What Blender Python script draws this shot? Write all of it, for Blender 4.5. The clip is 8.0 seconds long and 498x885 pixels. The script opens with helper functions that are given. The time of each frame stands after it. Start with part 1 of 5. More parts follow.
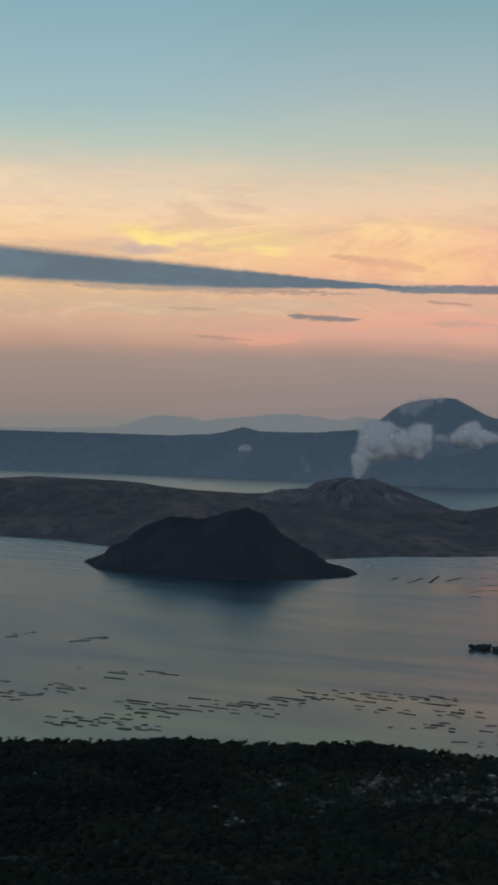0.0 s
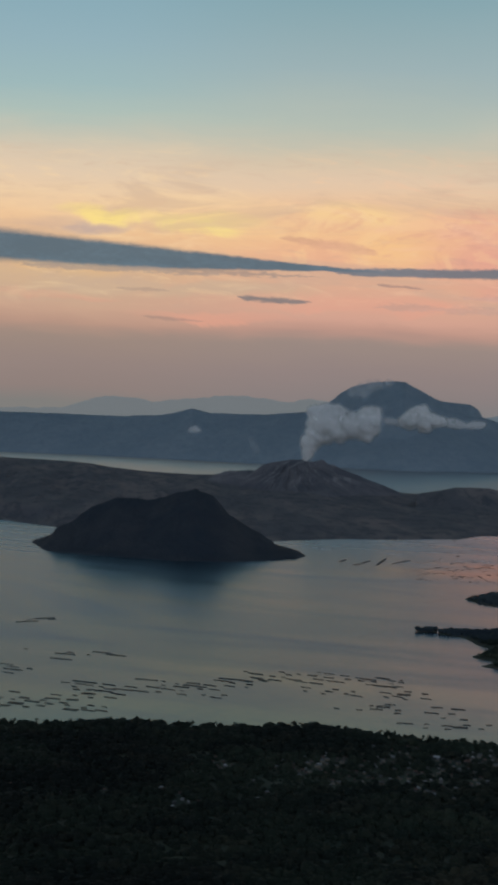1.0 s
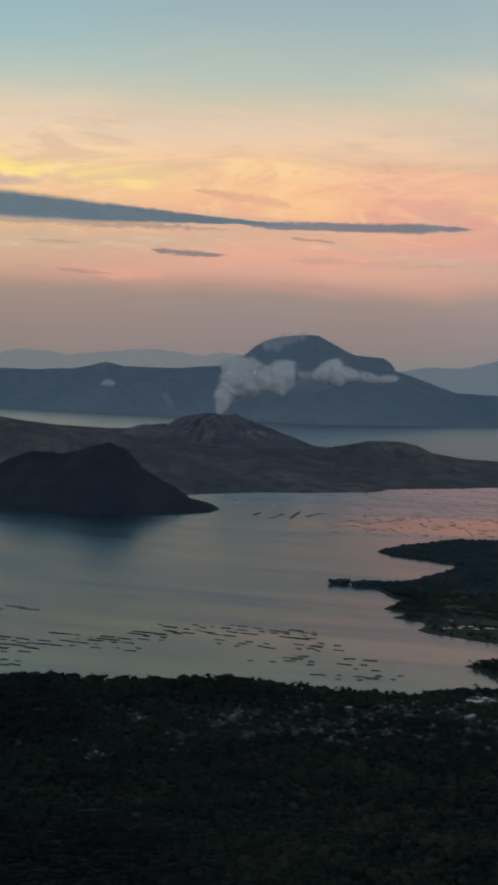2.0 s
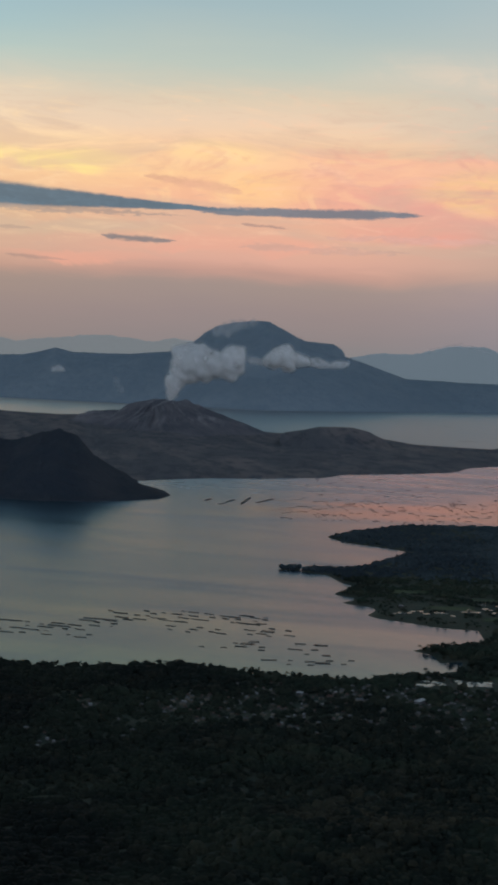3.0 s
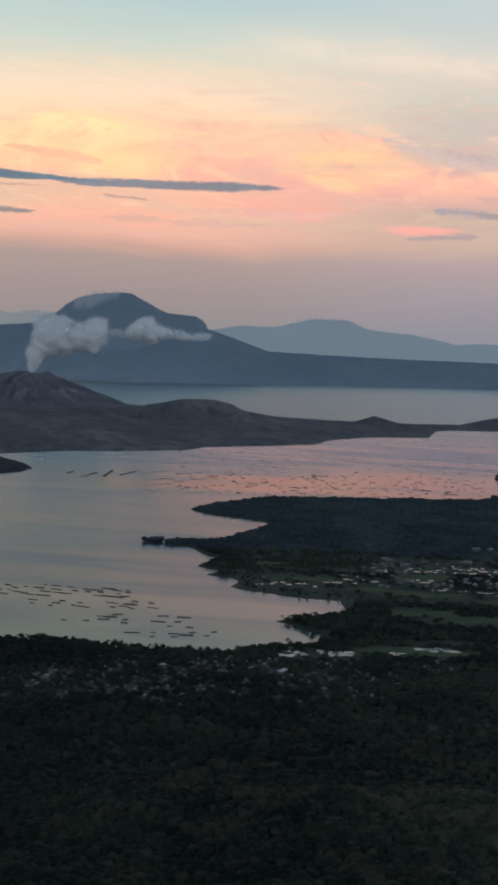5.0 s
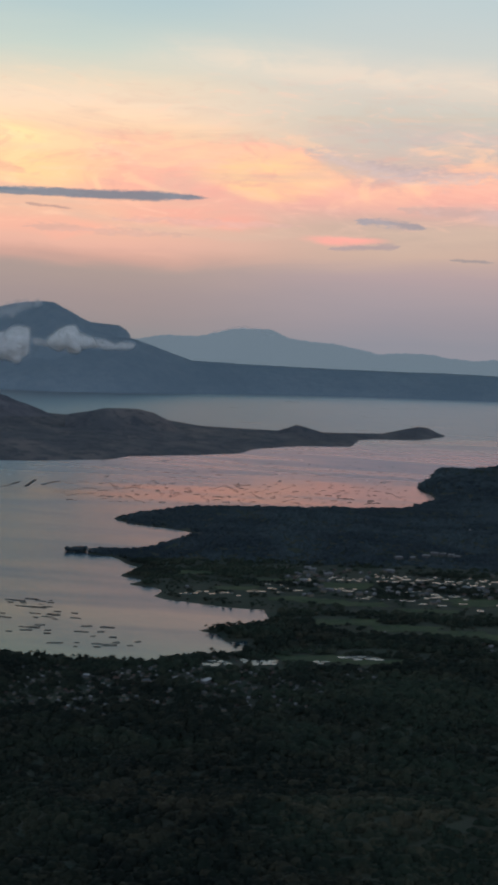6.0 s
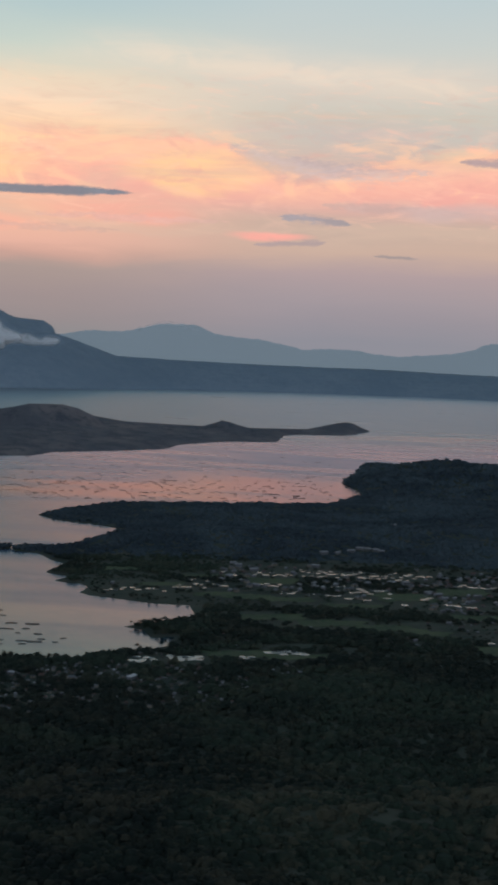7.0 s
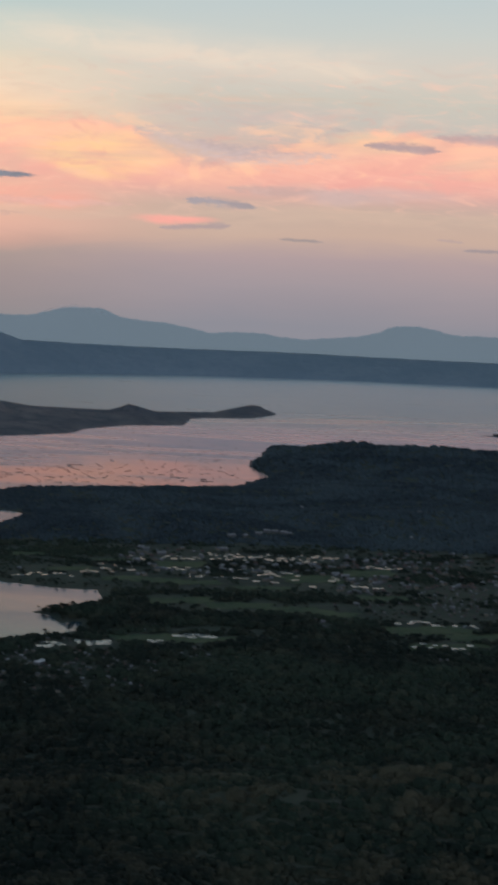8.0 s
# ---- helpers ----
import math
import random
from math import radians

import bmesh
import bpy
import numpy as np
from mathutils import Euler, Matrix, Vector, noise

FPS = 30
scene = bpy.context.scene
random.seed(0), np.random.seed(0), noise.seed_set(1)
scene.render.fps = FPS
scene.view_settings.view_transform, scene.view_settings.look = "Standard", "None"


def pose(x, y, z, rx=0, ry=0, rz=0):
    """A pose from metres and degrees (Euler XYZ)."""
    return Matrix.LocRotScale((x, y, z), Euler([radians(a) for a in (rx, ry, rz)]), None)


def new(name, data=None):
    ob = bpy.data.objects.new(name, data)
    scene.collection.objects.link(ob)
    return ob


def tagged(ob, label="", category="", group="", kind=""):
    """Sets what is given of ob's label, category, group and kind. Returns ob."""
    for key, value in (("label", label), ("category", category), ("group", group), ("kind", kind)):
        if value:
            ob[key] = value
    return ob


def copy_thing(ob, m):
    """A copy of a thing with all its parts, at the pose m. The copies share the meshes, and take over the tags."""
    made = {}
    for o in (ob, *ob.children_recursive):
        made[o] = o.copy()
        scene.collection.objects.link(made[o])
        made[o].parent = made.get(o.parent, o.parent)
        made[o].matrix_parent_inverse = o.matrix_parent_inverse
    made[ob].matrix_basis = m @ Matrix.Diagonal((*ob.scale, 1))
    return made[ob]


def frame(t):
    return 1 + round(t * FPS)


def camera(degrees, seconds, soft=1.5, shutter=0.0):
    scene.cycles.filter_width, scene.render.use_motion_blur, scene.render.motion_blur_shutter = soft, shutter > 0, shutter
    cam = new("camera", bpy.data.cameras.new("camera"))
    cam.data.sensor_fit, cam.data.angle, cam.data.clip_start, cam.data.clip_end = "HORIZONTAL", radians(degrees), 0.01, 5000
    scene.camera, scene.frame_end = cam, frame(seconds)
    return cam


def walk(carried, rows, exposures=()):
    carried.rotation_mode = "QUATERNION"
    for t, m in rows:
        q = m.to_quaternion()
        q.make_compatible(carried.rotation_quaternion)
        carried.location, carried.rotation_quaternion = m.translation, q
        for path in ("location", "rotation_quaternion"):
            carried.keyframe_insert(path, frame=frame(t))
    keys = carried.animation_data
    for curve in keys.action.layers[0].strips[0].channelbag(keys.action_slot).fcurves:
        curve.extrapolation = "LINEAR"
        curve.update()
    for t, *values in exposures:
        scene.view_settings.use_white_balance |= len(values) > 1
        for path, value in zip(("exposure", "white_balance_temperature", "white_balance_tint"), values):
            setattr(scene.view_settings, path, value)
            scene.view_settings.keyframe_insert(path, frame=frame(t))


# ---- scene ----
# The landscape stands at one fifth of its true size: the lens sees no further than five kilometres.
cam = camera(18.0, 8.0, soft=3.6, shutter=0.5)
EYE = 120.0
# seconds, bearing to the right, pitch, clockwise turn of the picture
ROWS = [
    (0.0, 0.00, -0.50, 1.00),
    (0.5, 0.98, -0.43, 1.42),
    (1.0, 1.87, -1.13, 1.51),
    (1.5, 2.93, -1.78, 1.28),
    (1.8, 3.87, -2.12, 1.50),
    (2.0, 5.05, -2.74, 1.64),
    (2.2, 5.63, -2.78, 1.57),
    (3.3, 7.46, -3.29, 1.90),
    (3.5, 7.97, -3.31, 2.06),
    (4.0, 9.26, -4.20, 1.70),
    (4.5, 10.40, -4.37, 1.83),
    (4.7, 11.01, -4.24, 1.81),
    (5.8, 14.12, -3.76, 2.00),
    (6.0, 14.69, -3.64, 1.93),
    (6.5, 16.00, -3.27, 2.12),
    (7.0, 17.41, -3.71, 2.03),
    (7.5, 19.07, -3.36, 1.95),
    (8.0, 20.83, -4.21, 1.85),
]
EXPOSURES = [(0.0, 0.03, 6500, 10), (0.5, -0.02, 6500, 10), (1.5, -0.06, 6500, 10), (2.2, 0.06, 6490, 10.5), (3.5, 0.17, 6420, 11), (4.5, 0.38, 6370, 11), (6.0, 0.34, 6370, 11), (8.0, 0.28, 6370, 11)]
walk(cam, [(t, pose(0, 0, EYE, 90 + pitch, 0, -right) @ pose(0, 0, 0, 0, 0, roll)) for t, right, pitch, roll in ROWS], EXPOSURES)


# ---- small tools ----
def lin(r, g, b):
    """A colour given in 0..255 as linear values."""
    return tuple(((c / 255) / 12.92 if c < 10.3 else ((c / 255 + 0.055) / 1.055) ** 2.4) for c in (r, g, b)) + (1.0,)


def at(bearing, r, z=0.0):
    """A place by its bearing in degrees (right of north, y) and its distance."""
    a = radians(bearing)
    return Vector((r * math.sin(a), r * math.cos(a), z))


def dip(bearing, down, z=0.0):
    """The place of height z that is seen at a bearing and so many degrees below the level."""
    return at(bearing, (EYE - z) / math.tan(radians(down)), z)


class Knot:
    """A node socket with arithmetic."""
    tree = None

    def __init__(self, socket):
        self.s = socket

    @staticmethod
    def op(kind, *args, clamp=False):
        n = Knot.tree.nodes.new("ShaderNodeMath")
        n.operation, n.use_clamp = kind, clamp
        for i, a in enumerate(args):
            if isinstance(a, Knot):
                Knot.tree.links.new(a.s, n.inputs[i])
            else:
                n.inputs[i].default_value = a
        return Knot(n.outputs[0])

    def __add__(self, o): return Knot.op("ADD", self, o)
    def __radd__(self, o): return Knot.op("ADD", o, self)
    def __sub__(self, o): return Knot.op("SUBTRACT", self, o)
    def __rsub__(self, o): return Knot.op("SUBTRACT", o, self)
    def __mul__(self, o): return Knot.op("MULTIPLY", self, o)
    def __rmul__(self, o): return Knot.op("MULTIPLY", o, self)
    def __truediv__(self, o): return Knot.op("DIVIDE", self, o)


def smooth(v, lo, hi):
    n = Knot.tree.nodes.new("ShaderNodeMapRange")
    n.interpolation_type = "SMOOTHSTEP"
    Knot.tree.links.new(v.s, n.inputs["Value"])
    n.inputs["From Min"].default_value, n.inputs["From Max"].default_value = lo, hi
    return Knot(n.outputs["Result"])


def mixed(fac, a, b):
    """Colour a, and b where fac is 1."""
    n = Knot.tree.nodes.new("ShaderNodeMix")
    n.data_type = "RGBA"
    for sock, v in ((n.inputs[0], fac), (n.inputs[6], a), (n.inputs[7], b)):
        if isinstance(v, Knot):
            Knot.tree.links.new(v.s, sock)
        else:
            sock.default_value = v
    return Knot(n.outputs[2])


def noisy(vector, scale, detail=4.0, rough=0.55, distort=0.0):
    n = Knot.tree.nodes.new("ShaderNodeTexNoise")
    Knot.tree.links.new(vector.s, n.inputs["Vector"])
    n.inputs["Scale"].default_value, n.inputs["Detail"].default_value = scale, detail
    n.inputs["Roughness"].default_value, n.inputs["Distortion"].default_value = rough, distort
    return Knot(n.outputs["Fac"])


def joined(x, y, z=0.0):
    n = Knot.tree.nodes.new("ShaderNodeCombineXYZ")
    for i, v in enumerate((x, y, z)):
        if isinstance(v, Knot):
            Knot.tree.links.new(v.s, n.inputs[i])
        else:
            n.inputs[i].default_value = v
    return Knot(n.outputs[0])


def ramp(fac, stops):
    n = Knot.tree.nodes.new("ShaderNodeValToRGB")
    Knot.tree.links.new(fac.s, n.inputs[0])
    el = n.color_ramp.elements
    el[0].position, el[0].color = stops[0]
    el[1].position, el[1].color = stops[-1]
    for p, c in stops[1:-1]:
        el.new(p).color = c
    return Knot(n.outputs[0])


# ---- sky: dusk, streaked cloud over a grey-pink haze ----
world = bpy.data.worlds.new("dusk_sky")
scene.world = world
world.use_nodes = True
Knot.tree = world.node_tree
Knot.tree.nodes.clear()
coord = Knot.tree.nodes.new("ShaderNodeTexCoord")
split = Knot.tree.nodes.new("ShaderNodeSeparateXYZ")
Knot.tree.links.new(coord.outputs["Generated"], split.inputs[0])
dx, dy, dz = (Knot(split.outputs[i]) for i in range(3))
DEG = 180 / math.pi
bear = Knot.op("ARCTAN2", dx, dy) * DEG
high = Knot.op("ARCSINE", dz) * DEG
# layered cloud: long waves and fine threads, drawn out sideways
drift = noisy(joined(bear * 0.07, high * 0.22, 3.1), 1.0, 3.0, 0.5, 0.6)
thread = noisy(joined(bear * 0.22, high * 1.5, 7.7), 1.0, 6.0, 0.6, 0.8)
puff = noisy(joined(bear * 0.25, high * 0.55, 12.4), 1.0, 6.0, 0.58, 1.0)
calmer = 1.0 - smooth(high, 10.5, 13.0) * 0.7
lift = (high + ((drift - 0.5) * 1.3 + (thread - 0.5) * 0.5) * calmer) / 40.0
left_sky = ramp(lift, [
    (0.0000, lin(130, 128, 125)), (0.0150, lin(145, 130, 125)), (0.0375, lin(151, 134, 128)), (0.0650, lin(160, 140, 129)), (0.0800, lin(188, 152, 134)), (0.0950, lin(205, 167, 143)), (0.1100, lin(207, 175, 147)), (0.1300, lin(222, 184, 142)), (0.1575, lin(234, 190, 149)), (0.1750, lin(244, 204, 160)), (0.1925, lin(241, 208, 170)), (0.2100, lin(231, 206, 177)), (0.2280, lin(220, 203, 179)), (0.2420, lin(201, 199, 182)), (0.2600, lin(178, 195, 187)), (0.2850, lin(161, 188, 190)), (0.3250, lin(150, 180, 190)), (0.3875, lin(133, 170, 184)), (0.6000, lin(104, 142, 166)), (1.0000, lin(78, 112, 146))])
mid_sky = ramp(lift, [
    (0.0000, lin(131, 128, 128)), (0.0150, lin(139, 129, 128)), (0.0375, lin(148, 133, 130)), (0.0650, lin(158, 140, 132)), (0.0760, lin(190, 150, 136)), (0.0870, lin(214, 165, 146)), (0.1050, lin(220, 171, 147)), (0.1250, lin(226, 176, 147)), (0.1425, lin(240, 184, 148)), (0.1625, lin(245, 196, 148)), (0.1825, lin(243, 201, 161)), (0.2050, lin(229, 202, 174)), (0.2280, lin(216, 199, 174)), (0.2420, lin(200, 196, 178)), (0.2600, lin(184, 193, 182)), (0.3050, lin(160, 181, 184)), (0.3875, lin(128, 165, 176)), (0.6000, lin(104, 142, 166)), (1.0000, lin(78, 112, 146))])
right_sky = ramp(lift, [
    (0.0000, lin(131, 130, 137)), (0.0200, lin(141, 134, 139)), (0.0375, lin(150, 139, 142)), (0.0600, lin(164, 145, 144)), (0.0800, lin(187, 160, 144)), (0.1000, lin(184, 161, 146)), (0.1200, lin(194, 160, 150)), (0.1375, lin(204, 164, 151)), (0.1625, lin(192, 172, 160)), (0.1825, lin(186, 179, 168)), (0.2000, lin(188, 183, 170)), (0.2250, lin(198, 189, 176)), (0.2625, lin(187, 190, 183)), (0.3125, lin(172, 186, 187)), (0.3875, lin(140, 169, 180)), (0.6000, lin(104, 142, 166)), (1.0000, lin(78, 112, 146))])
sky = mixed(smooth(bear, 9.0, 20.0), mixed(smooth(bear, -5.0, 5.0), left_sky, mid_sky), right_sky)


def blob(b0, h0, wb, wh, wobble=0.0):
    """1 in the middle of a soft patch of the sky, 0 outside."""
    u = (bear - b0) / wb
    v = (high + (puff - 0.5) * wobble - h0) / wh
    return 1.0 - smooth(u * u + v * v, 0.0, 1.0)


# sunlit billows: yellow glow to the left, a peach bank with a crisp top to the right
grain = smooth(puff + (thread - 0.5) * 0.5, 0.40, 0.62)
fine = noisy(joined(bear * 1.1, high * 4.0, 1.7), 1.0, 5.0, 0.65, 0.4)
curl = noisy(joined(bear * 0.45, high * 0.9, 5.5), 1.0, 6.0, 0.6, 0.9)
for b0, h0, wb, wh, colour, k in (
        (-0.2, 6.85, 6.0, 1.2, (250, 212, 156), 0.5), (0.2, 6.72, 2.6, 0.50, (255, 230, 142), 0.85), (-2.4, 6.95, 2.4, 0.36, (255, 228, 146), 0.75), (-3.9, 7.08, 1.8, 0.32, (255, 228, 138), 0.75), (5.2, 7.2, 2.4, 0.55, (255, 218, 146), 0.75), (7.4, 6.0, 2.8, 0.75, (252, 206, 142), 0.6),
        (0.4, 3.35, 3.6, 0.26, (230, 166, 142), 0.7), (3.4, 3.75, 2.8, 0.2, (228, 166, 144), 0.5), (6.6, 3.95, 4.2, 0.45, (236, 164, 142), 0.6), (12.4, 4.5, 3.6, 0.5, (234, 158, 142), 0.6), (-5.5, 4.0, 3.0, 0.2, (224, 165, 142), 0.5), (1.0, 4.5, 4.4, 0.42, (206, 178, 150), 0.75), (-5.0, 4.6, 4.4, 0.5, (208, 180, 152), 0.6)):
    sky = mixed(blob(b0, h0, wb, wh, 1.2) * (0.5 + 0.5 * grain) * k, sky, lin(*colour))
# the peach veil high over the bank, with a sharp lower hem that sinks to the right
hem = 9.86 - smooth(bear, 10.0, 26.0) * 1.0 + (thread - 0.5) * 0.30
veil_up = smooth(high - hem, -0.45, 0.18) * (1.0 - smooth(high - hem, 0.2, 1.5)) * smooth(bear, 8.0, 14.0) * (1.0 - smooth(bear, 23.5, 27.0))
sky = mixed(veil_up * (0.5 + 0.5 * grain) * 0.6, sky, lin(224, 204, 182))
top = 7.35 - smooth(bear, 14.9, 19.3) * 1.40 + smooth(bear, 19.5, 21.6) * 0.70 + smooth(bear, 22.8, 25.4) * 0.62 - smooth(bear, 26.4, 30.0) * 0.55
under = top - high + (curl - 0.5) * 1.7 + (puff - 0.5) * 1.0 + (fine - 0.5) * 0.5
bank = smooth(under + (thread - 0.5) * 0.7, -0.10, 0.42) * smooth(bear, 6.0, 12.0) * smooth(high, 4.3, 5.6)
crown = bank * (1.0 - smooth(under, 0.4, 1.8))
sky = mixed(bank * 0.85, sky, lin(231, 164, 148))
sky = mixed(crown * (0.5 + 0.5 * grain) * 0.85, sky, lin(240, 188, 154))
sky = mixed(blob(15.2, 6.00, 3.3, 1.05, 1.0) * (0.5 + 0.5 * grain) * 0.8, sky, lin(242, 198, 142))
sky = mixed(blob(25.2, 6.68, 2.3, 0.5, 0.7) * (0.5 + 0.5 * grain) * 0.8, sky, lin(240, 198, 152))
sky = mixed(blob(29.3, 6.35, 1.8, 0.35, 0.7) * 0.6, sky, lin(238, 182, 156))
sky = mixed(blob(17.9, 3.78, 1.9, 0.26, 0.5) * (0.5 + 0.5 * grain) * 0.9, sky, lin(238, 160, 146))
sky = mixed(blob(25.0, 5.3, 6.0, 0.5, 1.2) * grain * 0.5, sky, lin(226, 160, 148))
# bright threads across it all
weave = noisy(joined(bear * 0.30 + high * 0.25, high * 1.1, 33.0), 1.0, 6.0, 0.6, 1.4)
litband = smooth(high, 3.4, 4.6) * (1.0 - smooth(high, 8.6, 10.0))
sky = mixed(smooth(weave, 0.50, 0.72) * litband * 0.30, sky, mixed(smooth(bear, -3.0, 16.0), lin(255, 224, 176), lin(238, 190, 168)))
# finer streaks, light and dark
comb_ = noisy(joined(bear * 0.55 + high * 0.5, high * 2.6, 61.0), 1.0, 6.0, 0.62, 1.0)
sky = mixed(smooth(comb_, 0.52, 0.72) * litband * 0.32, sky, mixed(smooth(bear, -3.0, 14.0), lin(255, 220, 170), lin(248, 188, 162)))
sky = mixed(smooth(1.0 - comb_, 0.54, 0.74) * litband * 0.30, sky, mixed(smooth(bear, -3.0, 14.0), lin(206, 172, 148), lin(200, 158, 146)))
# curling edges in the lit bank
curls = noisy(joined(bear * 0.32 - high * 0.10, high * 0.75, 90.0), 1.0, 5.0, 0.55, 2.2)
curlband = smooth(high, 4.6, 5.6) * (1.0 - smooth(high, 6.9, 8.0)) * smooth(bear, -1.0, 6.0) * (1.0 - smooth(bear, 24.0, 30.0))
sky = mixed(smooth(curls, 0.52, 0.66) * curlband * 0.45, sky, mixed(smooth(bear, 2.0, 14.0), lin(255, 216, 158), lin(246, 192, 154)))
sky = mixed(smooth(1.0 - curls, 0.54, 0.68) * curlband * 0.40, sky, mixed(smooth(bear, 2.0, 14.0), lin(232, 176, 142), lin(214, 156, 144)))
# grey veils between the billows
veil = smooth(noisy(joined(bear * 0.16, high * 0.9, 21.0), 1.0, 5.0, 0.6, 0.7), 0.48, 0.66)
band = smooth(high, 3.0, 4.0) * (1.0 - smooth(high, 8.0, 9.5))
sky = mixed(veil * band * 0.40, sky, lin(200, 172, 152))
for b0, h0, wb, wh, k in ((-4.6, 6.55, 2.6, 0.32, 0.75), (21.0, 7.6, 6.0, 0.5, 0.45), (24.6, 4.85, 4.4, 0.40, 0.6)):
    sky = mixed(blob(b0, h0, wb, wh, 1.0) * (0.4 + 0.6 * grain) * k, sky, lin(190, 168, 162))


wool = noisy(joined(bear * 3.2, high * 9.0, 44.0), 1.0, 4.0, 0.6, 0.3)


def streak(sky, b0, h0, b1, h1, thick0, thick1, k, colour, ragged=0.25, edge=0.6, sag=0.0):
    """A long dark cloud from one end to the other, tapering at both."""
    s = Knot.op("DIVIDE", bear - b0, b1 - b0, clamp=True)
    ends = smooth(bear, b0 - 0.01, b0 + (b1 - b0) * 0.18) * (1.0 - smooth(bear, b1 - (b1 - b0) * 0.30, b1))
    half = (thick0 + s * (thick1 - thick0)) * 0.5 * Knot.op("POWER", ends, 0.9) + 0.001
    off = high - h0 - s * (h1 - h0) + s * (1.0 - s) * (4.0 * sag) + (thread - 0.5) * ragged * 1.3 + (fine - 0.5) * ragged * 1.1 + (wool - 0.5) * ragged * 0.8
    shape = 1.0 - smooth(Knot.op("ABSOLUTE", off) / half, 1.0 - edge, 1.0 + edge)
    body_ = mixed(smooth(puff + (wool - 0.5) * 0.5, 0.35, 0.7), lin(*colour), lin(*(min(255, c * 1.09) for c in colour)))
    return mixed(shape * smooth(ends, 0.0, 0.25) * k, sky, body_)


SLATE = (84, 107, 121)
sky = streak(sky, -30.0, 7.3, 8.8, 5.1, 2.1, 0.30, 0.95, SLATE, 0.11, 0.28, 0.27)
sky = streak(sky, -7.0, 5.12, 5.0, 4.95, 0.20, 0.12, 0.6, (142, 132, 128), 0.30)
sky = streak(sky, 4.2, 5.16, 13.4, 5.14, 0.24, 0.40, 0.9, (104, 115, 126), 0.16, 0.35)
sky = streak(sky, 1.2, 4.16, 4.2, 3.98, 0.22, 0.18, 0.85, (122, 120, 122), 0.22)
sky = streak(sky, 6.3, 4.72, 8.2, 4.58, 0.10, 0.08, 0.6, (150, 126, 122), 0.14)
sky = streak(sky, -3.2, 4.35, -1.0, 4.3, 0.10, 0.08, 0.5, (160, 138, 126), 0.12)
sky = streak(sky, -2.2, 3.35, 0.3, 3.22, 0.10, 0.08, 0.5, (156, 132, 124), 0.12)
sky = streak(sky, 2.6, 6.38, 6.6, 5.80, 0.22, 0.36, 0.65, (208, 160, 134), 0.24, 0.7)
sky = streak(sky, 8.6, 6.95, 11.6, 5.75, 0.16, 0.30, 0.45, (214, 164, 142), 0.5, 0.8)
sky = streak(sky, 16.0, 7.02, 24.2, 6.22, 0.60, 0.55, 0.62, (182, 165, 160), 0.85, 0.98, 0.45)
sky = streak(sky, 18.2, 6.75, 22.6, 6.42, 0.40, 0.36, 0.45, (172, 156, 156), 0.7, 0.98, 0.35)
sky = streak(sky, 18.1, 4.50, 21.0, 4.28, 0.16, 0.30, 0.8, (140, 136, 142), 0.24)
sky = streak(sky, 24.5, 6.64, 27.6, 6.44, 0.16, 0.32, 0.8, (154, 138, 142), 0.22)
sky = streak(sky, 26.8, 6.95, 33.0, 6.66, 0.22, 0.45, 0.65, (166, 146, 148), 0.26)
sky = streak(sky, 22.0, 7.2, 24.3, 7.08, 0.10, 0.10, 0.5, (172, 160, 155), 0.15)
sky = streak(sky, 21.6, 3.22, 23.4, 3.10, 0.09, 0.12, 0.75, (140, 132, 132), 0.15)
sky = streak(sky, 28.2, 2.95, 31.0, 2.93, 0.11, 0.12, 0.7, (138, 130, 134), 0.12)
sky = streak(sky, 17.2, 3.46, 20.1, 3.66, 0.12, 0.22, 0.7, (156, 140, 142), 0.18)
sky = streak(sky, 27.3, 3.34, 28.4, 3.24, 0.07, 0.07, 0.5, (160, 142, 142), 0.1)
sky = streak(sky, 19.5, 5.0, 25.5, 4.8, 0.35, 0.25, 0.55, (178, 155, 148), 0.4, 0.7)
sky = streak(sky, 6.0, 3.9, 13.0, 3.75, 0.22, 0.2, 0.5, (186, 154, 142), 0.4, 0.6)
sky = streak(sky, 9.0, 4.3, 17.0, 4.2, 0.2, 0.25, 0.45, (196, 158, 148), 0.4, 0.6)

# overhead the clear evening sky
heaven = Knot.tree.nodes.new("ShaderNodeTexSky")
heaven.sky_type, heaven.sun_disc = "NISHITA", False
heaven.sun_elevation, heaven.sun_rotation = radians(1.5), radians(0)
tint = Knot.tree.nodes.new("ShaderNodeVectorMath")
tint.operation = "SCALE"
Knot.tree.links.new(heaven.outputs[0], tint.inputs[0])
tint.inputs["Scale"].default_value = 0.10
sky = mixed(smooth(high, 18.0, 50.0), sky, Knot(tint.outputs[0]))
# the unseen dusk side behind, raised bright and blue to light what faces the eye
back = smooth(Knot.op("ABSOLUTE", bear - 8.0), 50.0, 120.0) * (1.0 - smooth(high, 20.0, 50.0))
sky = mixed(back * 0.85, sky, lin(182, 200, 224))
backing = Knot.tree.nodes.new("ShaderNodeBackground")
Knot.tree.links.new(sky.s, backing.inputs["Color"])
backing.inputs["Strength"].default_value = 1.0
wout = Knot.tree.nodes.new("ShaderNodeOutputWorld")
Knot.tree.links.new(backing.outputs[0], wout.inputs[0])


# ---- materials ----
def material(name):
    m = bpy.data.materials.new(name)
    m.use_nodes = True
    Knot.tree = m.node_tree
    return m, m.node_tree.nodes["Principled BSDF"]


def place_of():
    n = Knot.tree.nodes.new("ShaderNodeNewGeometry")
    return Knot(n.outputs["Position"])


